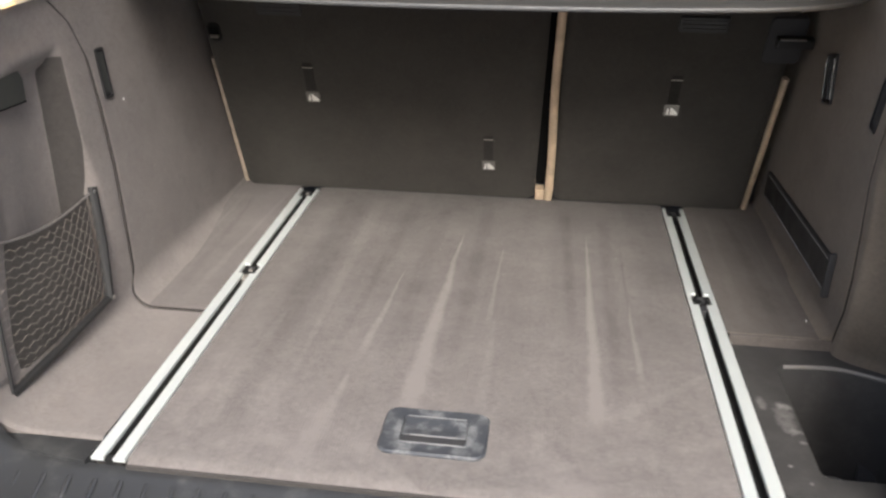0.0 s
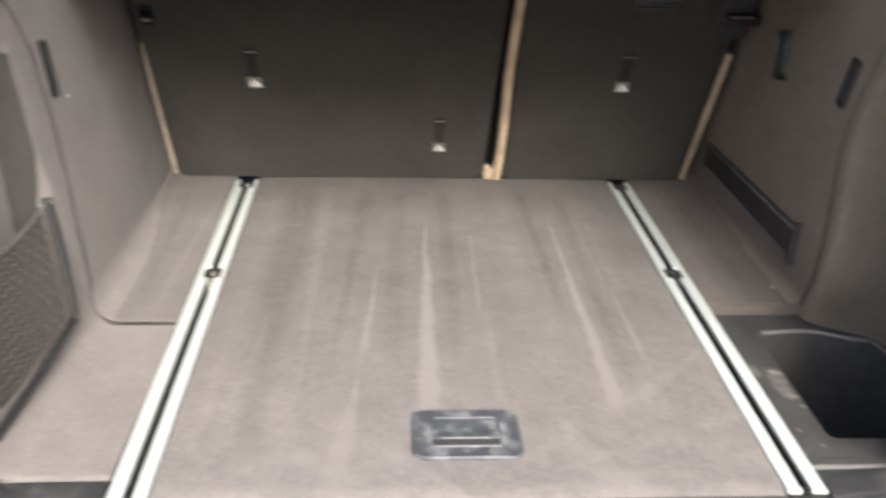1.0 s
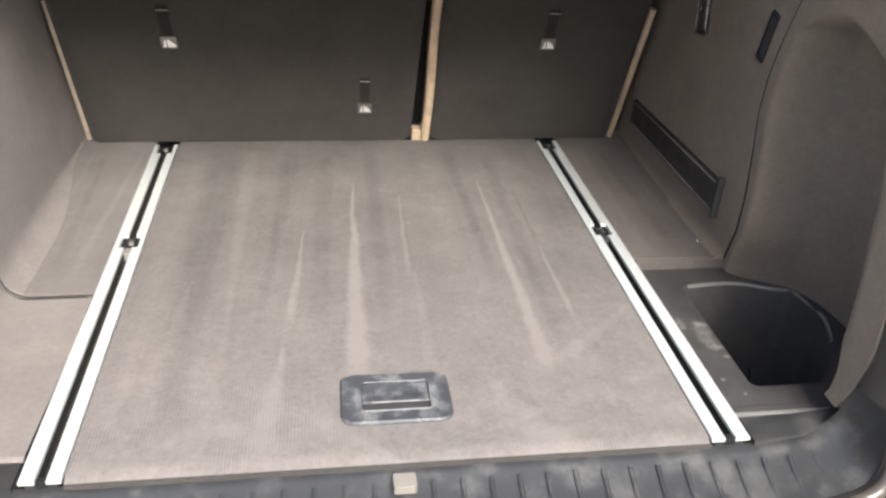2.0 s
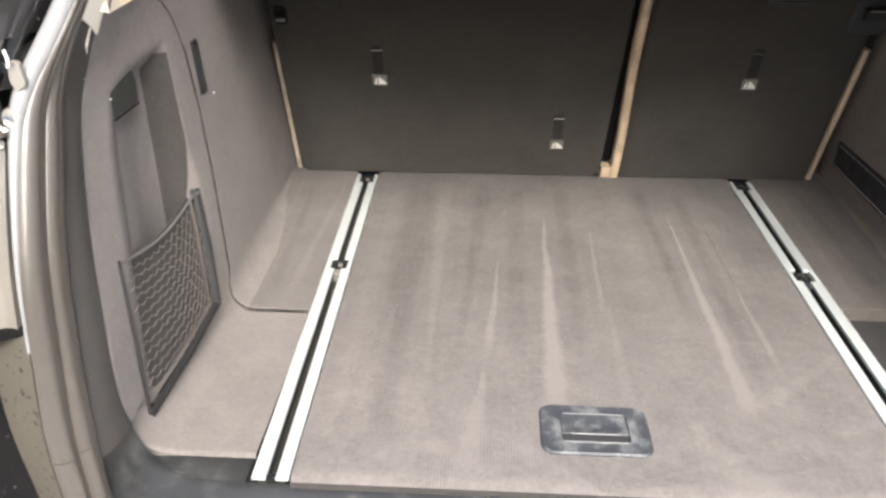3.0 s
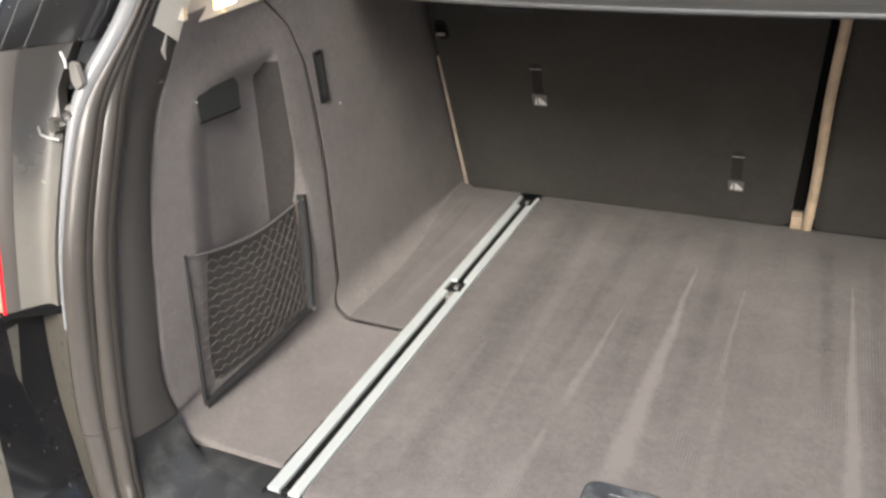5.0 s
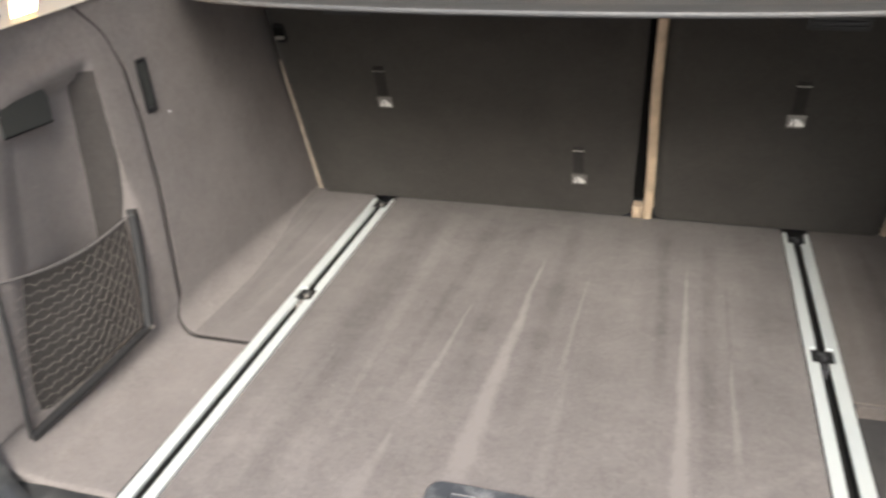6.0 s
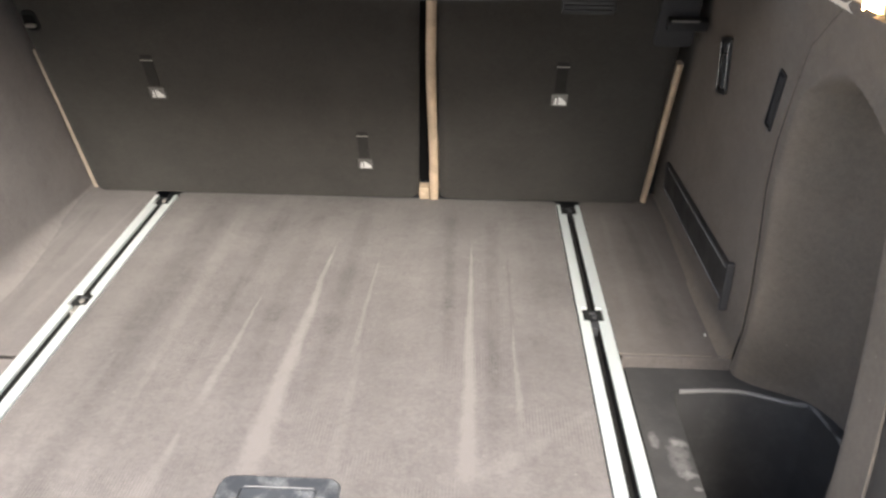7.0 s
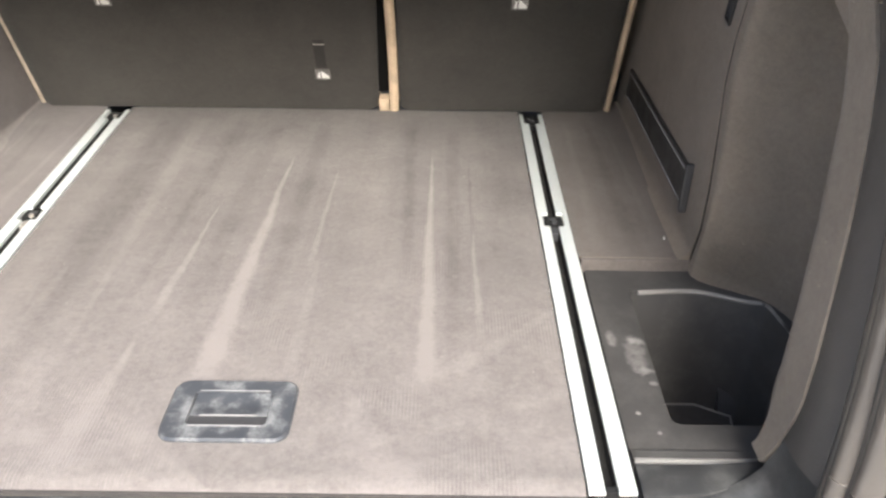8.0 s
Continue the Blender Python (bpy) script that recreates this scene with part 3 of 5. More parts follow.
def right_rim(u, v):
    z = lerp(0.012, 0.512, v)
    ye = table(EDGE, z)
    x = table(EDGE_X, z) - 0.004
    tip = smooth_step(0.012, 0.10, z)
    wide = lerp(0.028, 0.060, tip)
    cross = [(0.006, 0.0), (0.001, 0.001), (0.0, 0.006), (0.0, 0.5), (0.0, 0.9), (0.003, 0.98), (0.012, 1.0), (0.03, 1.0)]
    k = u * (len(cross) - 1)
    i = min(int(k), len(cross) - 2)
    dx, t = (lerp(cross[i][j], cross[i + 1][j], k - i) for j in (0, 1))
    return (x + dx, ye + t * wide, z)


wr = thing("wall_right", "carpeted side trim with a deep bay, warm light in its colour", "trim panel", (0.56, 0.5, 0), kind="structure")
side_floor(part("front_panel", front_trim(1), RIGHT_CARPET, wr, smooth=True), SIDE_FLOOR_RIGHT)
part("bay_panel", shell(right_bay, 120, 110, (0.012, 0.004, 0)), RIGHT_CARPET, wr, smooth=True)
part("bay_rim", shell(right_rim, 21, 60, (0.012, 0.0, 0)), RIGHT_CARPET, wr, smooth=True)
part("seam_backing", shell(lambda u, v: (lambda z: (wall_x_right(0.42, z) + 0.0012, table(SEAM_RIGHT, z) + lerp(-0.0030, 0.0016, u), z))(lerp(0.0, 0.52, v)), 2, 60, (0.002, 0, 0)), VOID, wr)


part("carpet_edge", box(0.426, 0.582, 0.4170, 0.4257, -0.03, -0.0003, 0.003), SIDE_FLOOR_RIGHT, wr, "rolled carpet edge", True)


# ---- sill and pillar trim along the opening ----
INNER = [(0, 0.002, -0.006), (0.22, 0.002, -0.006), (0.43, 0.003, -0.006), (0.505, 0.012, -0.002), (0.545, 0.022, 0.014), (0.563, 0.025, 0.050), (0.570, 0.022, 0.105), (0.578, 0.044, 0.200), (0.585, 0.072, 0.300), (0.593, 0.118, 0.400), (0.590, 0.155, 0.455), (0.562, 0.177, 0.530), (0.505, 0.205, 0.640)]
OUTER = [(0, -0.080, -0.036), (0.22, -0.080, -0.036), (0.43, -0.077, -0.034), (0.525, -0.071, -0.022), (0.556, -0.060, 0.012), (0.567, -0.048, 0.060), (0.574, -0.034, 0.120), (0.583, -0.010, 0.200), (0.588, 0.020, 0.300), (0.590, 0.064, 0.400), (0.590, 0.090, 0.455), (0.567, 0.114, 0.530), (0.509, 0.148, 0.640)]
LIP = [(0, -0.122, -0.052), (0.22, -0.122, -0.052), (0.43, -0.119, -0.050), (0.545, -0.111, -0.038), (0.582, -0.098, 0.0), (0.594, -0.088, 0.055), (0.600, -0.080, 0.120), (0.599, -0.068, 0.200), (0.602, -0.042, 0.300), (0.604, 0.004, 0.400), (0.599, 0.036, 0.455), (0.566, 0.086, 0.530), (0.512, 0.126, 0.640)]


def along(curve, z):
    """The place at height z on one of the curves round the opening."""
    lo, hi = 0.30, 1.0
    for _ in range(24):
        mid = (lo + hi) / 2
        lo, hi = (mid, hi) if spline(curve, mid).z < z else (lo, mid)
    return spline(curve, lo)


def band(sx, t0, t1, sag, bow=0.0):
    def fn(u, v):
        t = lerp(t0, t1, u)
        a, b = spline(INNER, t), spline(OUTER, t)
        p = a.lerp(b, v)
        out = Vector((-0.5, 0.3, -0.2)) if t > 0.3 else Vector((0, 0, -1))
        p.z -= sag * math.sin(math.pi * v) * (1 - smooth_step(0.30, 0.5, t))
        p.x -= bow * math.sin(math.pi * v) + (0.0015 if bow else 0)
        if v < 0.12:
            p.z -= 0.004 * (1 - v / 0.12) if t < 0.35 else 0
        return (sx * p.x, p.y, p.z)
    return fn


T_CORNER = 0.425
sill = thing("sill_trim", "ribbed black plastic loading sill cover", "sill trim", (0, -0.05, -0.02), kind="structure")
part("cover", shell(lambda u, v: band(-1 if u < 0.5 else 1, 0, T_CORNER + 0.004, 0.004)(abs(2 * u - 1), v), 140, 16, (0, 0, -0.02)), SILL, sill, smooth=True)
for k in range(-15, 16):
    x = 0.0335 * k
    if abs(x) < 0.02:
        continue
    b = sheet(lambda u, v: (x + lerp(-0.0030, 0.0030, u), lerp(-0.020, -0.076, v), lerp(-0.0112, -0.0350, v) - 0.004 * math.sin(math.pi * lerp(0.25, 0.95, v)) + 0.0020 * math.sin(math.pi * u) * min(1, 6 * v, 6 * (1 - v)) + 0.0004), 6, 8)
    part("rib", b, SILL, sill, smooth=True)
for sx in (-1, 1):
    p = thing("pillar_trim", "matt black plastic strip beside the tailgate seal", "pillar trim", (sx * 0.61, 0.05, 0.2), kind="structure")
    part("strip", shell(band(sx, T_CORNER - 0.004, 1.0, 0, 0.004), 70, 8, (sx * 0.01, 0.01, 0)), STRIP, p, smooth=True)

    c = along(INNER, 0.450).lerp(along(OUTER, 0.450), 0.22)
    part("clip", box(sx * c.x - 0.003, sx * c.x + 0.003, c.y - 0.004, c.y + 0.004, 0.440, 0.462, 0.002), CHROME, p, "small bright clip")

for sx in (-1, 1):
    end = [(0.4295, -0.003), (0.500, 0.006), (0.545, 0.018), (0.564, 0.034), (0.562, 0.050), (0.545, 0.046), (0.500, 0.0425), (0.4295, 0.041)]
    part("end_cover", slab([(sx * (x - (0.006 if sx < 0 and x < 0.45 else 0)), y) for x, y in end], -0.030, -0.0035, 0.002), SILL, sill, smooth=True)

latch = thing("lock_striker", "bare metal tailgate striker plate in the sill", "striker", (0, -0.03, -0.012))
part("plate", slab(rounded(-0.013, 0.013, -0.038, -0.016, 0.003), -0.014, -0.0035, 0.001), DULL_STEEL, latch)
part("socket", slab(rounded(-0.017, 0.017, -0.078, -0.048, 0.004), -0.040, -0.016, 0.001), BLACK, latch)
part("loop", tube([(-0.010, -0.075, -0.02), (-0.010, -0.060, -0.010), (0.010, -0.060, -0.010), (0.010, -0.075, -0.02)], 0.004), CHROME, latch)


# ---- tailgate seal ----
seal = thing("tailgate_seal", "weathered black rubber door seal round the opening", "seal", (0, -0.1, -0.04), kind="structure")


def seal_fn(sx):
    def fn(u, v):
        t = lerp(0.0, 1.0, u)
        a, b = spline(OUTER, t), spline(LIP, t)
        p = a.lerp(b, lerp(0.08, 1.0, v))
        lift = 0.002 + 0.011 * abs(math.sin(math.pi * 2 * v)) ** 0.5 + 0.003 * math.sin(math.pi * v)
        k = smooth_step(0.22, 0.40, t)
        up = Vector((-1.0 * k, -0.25 - 0.1 * k, 1 - k)).normalized()
        p += up * lift
        return (sx * p.x, p.y, p.z)
    return fn


for sx in (-1, 1):
    part("seal_run", shell(seal_fn(sx), 120, 30, (0, 0.006, -0.004)), RUBBER, seal, smooth=True)
    part("flange_edge", tube([Vector((sx * p.x, p.y, p.z)) for p in (spline(LIP, lerp(0.60, 1.0, k / 60)) for k in range(61))], lambda t: 0.002 + 0.008 * smooth_step(0.05, 0.7, t), 14), FLANGE_SHEEN, seal, "black flange edge, sky reflection in its grey colour", True)
    part("joint_clip", tube([Vector(seal_fn(sx)(0.462, k / 12)) + Vector((0, -0.001, 0.001)) for k in range(13)], 0.0009, 5), RUBBER, seal)


# ---- load rails ----
def rail(sx):
    r = thing("load_rail", "anodised aluminium lashing rail set in the boot floor", "rail", (sx * 0.401, 0.46, 0), "lashing rails")
    notch = [(0.506, 0.5455), (0.888, 0.932)]

    def across(y, t):
        """Places across the rail: t from 0 at the inner edge to 1 at the outer edge."""
        return sx * lerp(rail_in(sx, y) + 0.001, rail_out(sx, y), t)

    for t_edge, t_in, t_wide in ((0.0, 0.345, 0.15), (1.0, 0.625, 0.82)):
        line = [(t_edge, 0.0), (t_in, 0.0)]
        for a, b in notch:
            line += [(t_in, a), (t_wide, a + 0.001), (t_wide, b - 0.001 if b < 0.93 else b)]
            line += [(t_in, b)] if b < 0.93 else []
        line += [(t_edge, 0.932)]
        part("flange", slab([(across(y, t), y) for t, y in line], -0.0035, 0.0016, 0.0006), ALU, r)
    groove = None
    for ta, tb, top in ((0.12, 0.88, -0.019), (0.12, 0.34, -0.0037), (0.63, 0.88, -0.0037)):
        groove = slab([(across(y, t), y) for t, y in ((ta, 0.002), (tb, 0.002), (tb, 0.931), (ta, 0.931))], -0.026, top, 0, None, groove)
    part("channel", groove, CHANNEL, r, "dirty dark channel")
    for a, b in notch:
        c = (a + b) / 2
        mid = across(c, 0.485)
        st = part("stop", box(mid - 0.0135, mid + 0.0135, a + 0.003, b - 0.003, -0.018, -0.003, 0.001), MATT, r)
        part("stud", tube([(mid + 0.002, c - 0.004, -0.003), (mid + 0.002, c - 0.004, 0.001)], 0.0040, 10), DULL_STEEL if sx < 0 else BLACK_SOFT, st)
        part("tab", box(mid - 0.005, mid + 0.005, c + 0.005, c + 0.012, -0.003, -0.0012, 0.0006), BLACK_SOFT, st)
        if b < 0.93:
            foot = across(a - 0.008, 0.485)
            part("slider", box(foot - 0.0055, foot + 0.0055, a - 0.014, a + 0.004, -0.018, -0.0022, 0.0012), STEEL if sx < 0 else BLACK_SOFT, st, "worn metal slider")
    tip = across(0.005, 0.485)
    part("end_plug", box(tip - 0.006, tip + 0.006, 0.0015, 0.010, -0.018, -0.001, 0.001), MATT, r)
    return r


rail(-1), rail(1)

# ---- floor handle ----
hd = thing("floor_handle", "dusty black plastic lift handle in the floor panel", "handle", (0, 0.106, 0))


HO = rounded(-0.0695, 0.0695, 0.060, 0.153, 0.017, 6)
HM = rounded(-0.0670, 0.0670, 0.0625, 0.1505, 0.015, 6)
HI = rounded(-0.0445, 0.0445, 0.080, 0.1345, 0.006, 6)
HJ = rounded(-0.0430, 0.0430, 0.0815, 0.1330, 0.0055, 6)
part("bezel", loft([[(x, y, z) for x, y in o] for o, z in ((HO, -0.003), (HO, 0.0022), (HM, 0.0042), (HI, 0.0034), (HI, 0.0048), (HJ, 0.0048), (HJ, 0.0006))], False), BLACK_DUSTY, hd, "black bezel smeared with pale dust", True)
part("grip", shell(lambda u, v: (lerp(-0.0415, 0.0415, u), lerp(0.1315, 0.0958, v), 0.0036 - 0.0022 * math.sin(math.pi * min(1, 1.1 * v)) + 0.0004 * v), 20, 20, (0, 0, -0.001)), BLACK_DUSTY, hd, smooth=True)
# thin lines along bezel and grip, paler than the plastic
for y in (0.0805, 0.1340):
    part("bezel_line", tube([(lerp(-0.039, 0.039, k / 10), y, 0.0048) for k in range(11)], 0.0008, 5), PALE_LINE, hd, "pale bezel edge")
part("grip_lip", tube([(lerp(-0.031, 0.031, k / 10), 0.0965, 0.0038) for k in range(11)], 0.0010, 6), PALE_LINE, hd, "pale grip edge")
part("finger_well", slab(rounded(-0.0432, 0.0432, 0.0813, 0.1332, 0.005), -0.001, 0.0012, 0.0), BLACK_SOFT, hd)


# ---- open tray on the right ----
tray = thing("storage_tray", "scuffed black plastic storage tray with a deep well", "storage tray", (0.56, 0.24, -0.01))
HOLE = [(0.489, 0.117), (0.594, 0.117), (0.645, 0.175), (0.680, 0.262), (0.668, 0.341), (0.577, 0.372), (0.489, 0.368)]
RIM = [(0.430, 0.064), (0.600, 0.066), (0.668, 0.120), (0.712, 0.262), (0.705, 0.372), (0.590, 0.424), (0.430, 0.424)]


ro = round_poly(RIM, 0.014)
ho = round_poly(HOLE, 0.014)
cen = (0.58, 0.24)
zz = -0.018
tb = loft([[(x, y, -0.05) for x, y in scaled(ro, cen, 1.004)], [(x, y, zz - 0.003) for x, y in ro], [(x, y, zz) for x, y in scaled(ro, cen, 0.99)],
           [(x, y, zz) for x, y in scaled(ho, cen, 1.06)], [(x, y, zz - 0.0015) for x, y in scaled(ho, cen, 1.02)], [(x, y, zz - 0.008) for x, y in ho],
           [(x, y, -0.10) for x, y in scaled(ho, cen, 0.93)], [(x, y, -0.200) for x, y in scaled(ho, cen, 0.86)], [(x, y, -0.215) for x, y in scaled(ho, cen, 0.80)]])
part("well", tb, TRAY, tray, smooth=True)
# pale tubes along the back, front and step edges paint in their shine
bead = [(0.500, 0.369), (0.577, 0.3735), (0.640, 0.352), (0.668, 0.343), (0.677, 0.310), (0.681, 0.262), (0.660, 0.205)]
part("edge_bead", tube([spline([(x, y, zz - 0.004) for x, y in bead], k / 40) for k in range(41)], 0.0034, 8), TRAY_GLINT, tray, "pale edge of the well, its highlight in the colour", True)
part("front_edge", tube([(0.434, 0.058, -0.0165), (0.50, 0.0575, -0.016), (0.560, 0.0585, -0.0165), (0.584, 0.066, -0.019)], 0.0032, 8), TRAY_GLINT, tray, smooth=True)
part("step_edge", tube([(0.541, 0.334, -0.1965), (0.600, 0.334, -0.1965), (0.6455, 0.310, -0.1965), (0.632, 0.215, -0.1965)], 0.0016, 6), TRAY_GLINT, tray)
part("floor_step", slab(round_poly([(0.54, 0.20), (0.63, 0.20), (0.645, 0.31), (0.60, 0.335), (0.54, 0.335)], 0.01), -0.215, -0.197, 0.004), TRAY, tray)
part("front_lip", box(0.432, 0.580, 0.057, 0.074, -0.030, -0.0145, 0.004), TRAY, tray)


# ---- rear seat backs ----
def seat_place(x, z, off=0.0):
    """A place on the seat back; off: how far it stands out towards the tailgate."""
    n = 1 / math.sqrt(1 + SEAT_SLOPE ** 2)
    return (x, SEAT_Y - SEAT_SLOPE * z - off * n, z - off * SEAT_SLOPE * n)


LEAN = math.degrees(math.atan(SEAT_SLOPE))


def on_seat_pose(x, z, off=0.0):
    return Matrix.Translation(seat_place(x, z, off)) @ pose(0, 0, 0, 90 + LEAN, 0, 0)


def seat_panel(x0, x1, z1, grow=0.0):
    def fn(u, v):
        z = lerp(0.001, z1, v)
        right = x1 + grow * z
        x = lerp(x0, right, u)
        d = min(x - x0, right - x, 0.02, z1 - z + 0.004)
        off = -0.010 * (1 - smooth_step(0, 0.014, d)) + 0.0006 * math.sin(6 * x + 1) * math.sin(9 * z)
        return seat_place(x, z, off)
    return shell(fn, 40, 40, (0, 0.03, 0))


def anchor(parent, x, z):
    m = on_seat_pose(x, z, 0.0)
    slot = part("anchor_slot", slab(rounded(-0.0105, 0.0095, 0.016, 0.080, 0.002), -0.004, 0.0010, 0.0003, m), SLOT_FELT, parent)
    part("anchor_bar", tube([m @ Vector(p) for p in ((-0.0105, 0.071, 0.002), (0.0105, 0.071, 0.002))], 0.0012, 6), STEEL, slot)
    tag = part("anchor_label", slab(rounded(-0.014, 0.014, -0.0125, 0.0125, 0.0015), -0.002, 0.0020, 0.0004, m), LABEL, parent, "small dark child-seat anchor label")
    part("label_mark", slab([(-0.0025, -0.009), (0.0125, -0.009), (0.011, -0.003), (0.002, 0.006), (-0.0025, 0.0075)], 0.0020, 0.0026, 0, m), SILVER, tag)
    part("label_mark", slab([(-0.010, -0.009), (-0.005, -0.009), (-0.005, 0.005), (-0.0075, 0.006)], 0.0020, 0.0026, 0, m), SILVER, tag)


def release(parent, x, z):
    m = on_seat_pose(x, z, 0.0)
    grip = part("release_handle", slab(rounded(-0.043, 0.043, -0.014, 0.016, 0.004), -0.002, 0.006, 0.002, m), BLACK, parent)
    for k in range(3):
        part("ridge", box(-0.038, 0.038, -0.008 + 0.008 * k, -0.005 + 0.008 * k, 0.0055, 0.0078, 0.0008, m), BLACK_SOFT, grip)


def lock(parent, x, z, sx):
    """Seat-back lock: moulded housing with an opening and a protruding bolt."""
    m = on_seat_pose(x, z, 0.0)
    w, h, d = (0.032, 0.046, 0.006) if sx > 0 else (0.013, 0.020, 0.003)
    cover = part("lock_housing", slab(rounded(-w, w, -h, h, 0.010), -0.01, d, 0.003, m), BLACK_SOFT if sx > 0 else MATT, parent)
    part("lock_opening", slab(rounded(-0.016 if sx > 0 else -0.010, 0.034 if sx > 0 else 0.010, -0.014, 0.012, 0.004), d - 0.0005, d + 0.0006, 0, m), VOID, cover)
    if sx > 0:
        part("lock_bracket", slab(rounded(-0.018, 0.046, -0.006, 0.012, 0.004), d, d + 0.016, 0.003, m), BLACK, cover, smooth=True)
        part("lock_bolt", tube([m @ Vector((-0.014, 0.013, d + 0.015)), m @ Vector((0.030, 0.013, d + 0.015))], 0.0018, 8), STEEL, cover)
    else:
        part("lock_bolt", tube([m @ Vector((-0.008, -0.006, d + 0.004)), m @ Vector((0.008, -0.006, d + 0.004))], 0.0032, 8), STEEL, cover, "small bare metal bolt")


Z_SEAT = 0.535
big = thing("rear_seat_back", "wide folding seat back, dark carpet with tan leather edge", "seat back", (-0.22, 0.95, 0), "rear seat backs")
part("back_panel", seat_panel(-0.5645, 0.098, Z_SEAT, 0.035), SEAT_CARPET, big, smooth=True)
part("side_edge", shell(lambda u, v: seat_place(lerp(-0.5775, -0.5675, u) + 0.004 * v, lerp(-0.006, 0.306, v), -0.016 + 0.003 * math.sin(math.pi * u)), 4, 20, (0, 0.03, 0)), DULL_LEATHER, big, "tan leather edge", True)
part("hinge_cap", shell(lambda u, v: seat_place(lerp(0.1005, 0.1195, u), lerp(-0.002, 0.028, v), 0.002 + 0.003 * math.sin(math.pi * u) * math.sin(math.pi * v)), 6, 8, (0, 0.03, 0)), LEATHER, big, "tan leather cap", True)
part("gap_side", shell(lambda u, v: seat_place(lerp(0.100, 0.145, u), lerp(0.027, Z_SEAT, v), -0.022), 2, 4, (0, 0.02, 0)), VOID, big)
anchor(big, -0.366, 0.236), anchor(big, -0.002, 0.085)
release(big, -0.40, 0.425)
lock(big, -0.541, 0.372, -1)

small = thing("rear_seat_back", "narrow folding seat back, dark carpet with tan leather edges", "seat back", (0.34, 0.95, 0), "rear seat backs")
part("back_panel", seat_panel(0.1405, 0.5440, Z_SEAT, 0.010), SEAT_CARPET, small, smooth=True)
part("inner_edge", shell(lambda u, v: seat_place(lerp(0.1205, 0.1375, u) + 0.005 * v - 0.0012 * u * v + 0.0015 * math.sin(9 * v), lerp(-0.003, Z_SEAT, v), 0.001 + 0.005 * math.sin(math.pi * u)), 8, 50, (0, 0.03, 0)), LEATHER, small, "tan leather edge", True)
part("side_edge", shell(lambda u, v: seat_place(lerp(0.5455, 0.5565, u) + 0.004 * v, lerp(-0.001, 0.310, v), -0.006 + 0.004 * math.sin(math.pi * u)), 4, 20, (0, 0.03, 0)), LEATHER, small, "tan leather edge", True)
part("side_edge", shell(lambda u, v: seat_place(lerp(0.549, 0.560, u), lerp(0.447, Z_SEAT, v), -0.004), 4, 8, (0, 0.03, 0)), LEATHER, small, "tan leather edge", True)
anchor(small, 0.357, 0.238)
release(small, 0.385, 0.415)
lock(small, 0.530, 0.390, 1)
for s_x0, s_x1, owner in ((-0.556, 0.10, big), (0.12, 0.556, small)):
    part("cushion", box(s_x0, s_x1, 0.0, 0.13, 0.0, 0.552, 0.02, Matrix.Translation((0, SEAT_Y + 0.035, 0)) @ pose(0, 0, 0, LEAN, 0, 0), seg=4), HEAD_LEATHER, owner, "tan leather cushion", True)


def headrest(x):
    h = thing("headrest", "stitched tan leather headrest on steel posts", "headrest", (x, 0.80, 0.56), "rear headrests")
    m = pose(x, 0.825, 0.637, 12, 0, 0)
    part("pad", box(-0.118, 0.118, -0.04, 0.05, -0.10, 0.10, 0.032, m, seg=5), HEAD_LEATHER, h, smooth=True)
    for dz in (-0.083, -0.075):
        part("stitch", tube([m @ Vector((-0.10 + 0.02 * k, -0.0405, dz)) for k in range(11)], 0.0009, 5), mat("thread", (0.2, 0.13, 0.08), 0.8)[0], h)
    for sx in (-1, 1):
        part("post", tube([m @ Vector((sx * 0.06, 0.0, -0.09)), m @ Vector((sx * 0.06, -0.01, -0.16))], 0.006), CHROME, h)


for x in (-0.367, -0.002, 0.348):
    headrest(x)

# ---- roller cover ----
rc = thing("roller_cover", "retracted dark grey luggage cover with a stiff end flap", "luggage cover", (0, 0.6, 0.5))


def flap_fn(u, v):
    x = lerp(-0.575, 0.575, u)
    a = abs(x) / 0.575
    y_rear = 0.355 + 0.085 * a ** 2.2 + 0.115 * a ** 9
    y = lerp(0.700, y_rear, v)
    z = lerp(0.526, 0.5050, smooth_step(0, 1, v)) - 0.002 * smooth_step(0.93, 1.0, v)
    z += 0.0035 * math.exp(-((v - 0.955) / 0.02) ** 2)
    return (x, y, z)


part("flap", shell(flap_fn, 60, 40, (0, 0.001, -0.007)), COVER, rc, smooth=True)
part("edge_piping", tube([Vector(flap_fn(k / 80, 1)) + Vector((0, 0, -0.003)) for k in range(81)], 0.0031, 8), PIPING, rc, "pale worn edge piping", True)
part("cassette", box(-0.600, 0.600, 0.702, 0.775, 0.485, 0.529, 0.016, seg=4), BLACK_SOFT, rc, smooth=True)
part("pull_handle", loft([[(x, y, z) for x, y in scaled(rounded(-0.078, 0.054, 0.628, 0.706, 0.012), (-0.012, 0.667), f)] for z, f in ((0.515, 1.0), (0.528, 1.0), (0.531, 0.96), (0.531, 0.80), (0.5245, 0.74))]), COVER, rc, smooth=True)
for sx in (-1, 1):
    part("end_cap", box(sx * 0.590 - 0.022, sx * 0.590 + 0.022, 0.70, 0.79, 0.480, 0.538, 0.012), BLACK, rc, smooth=True)


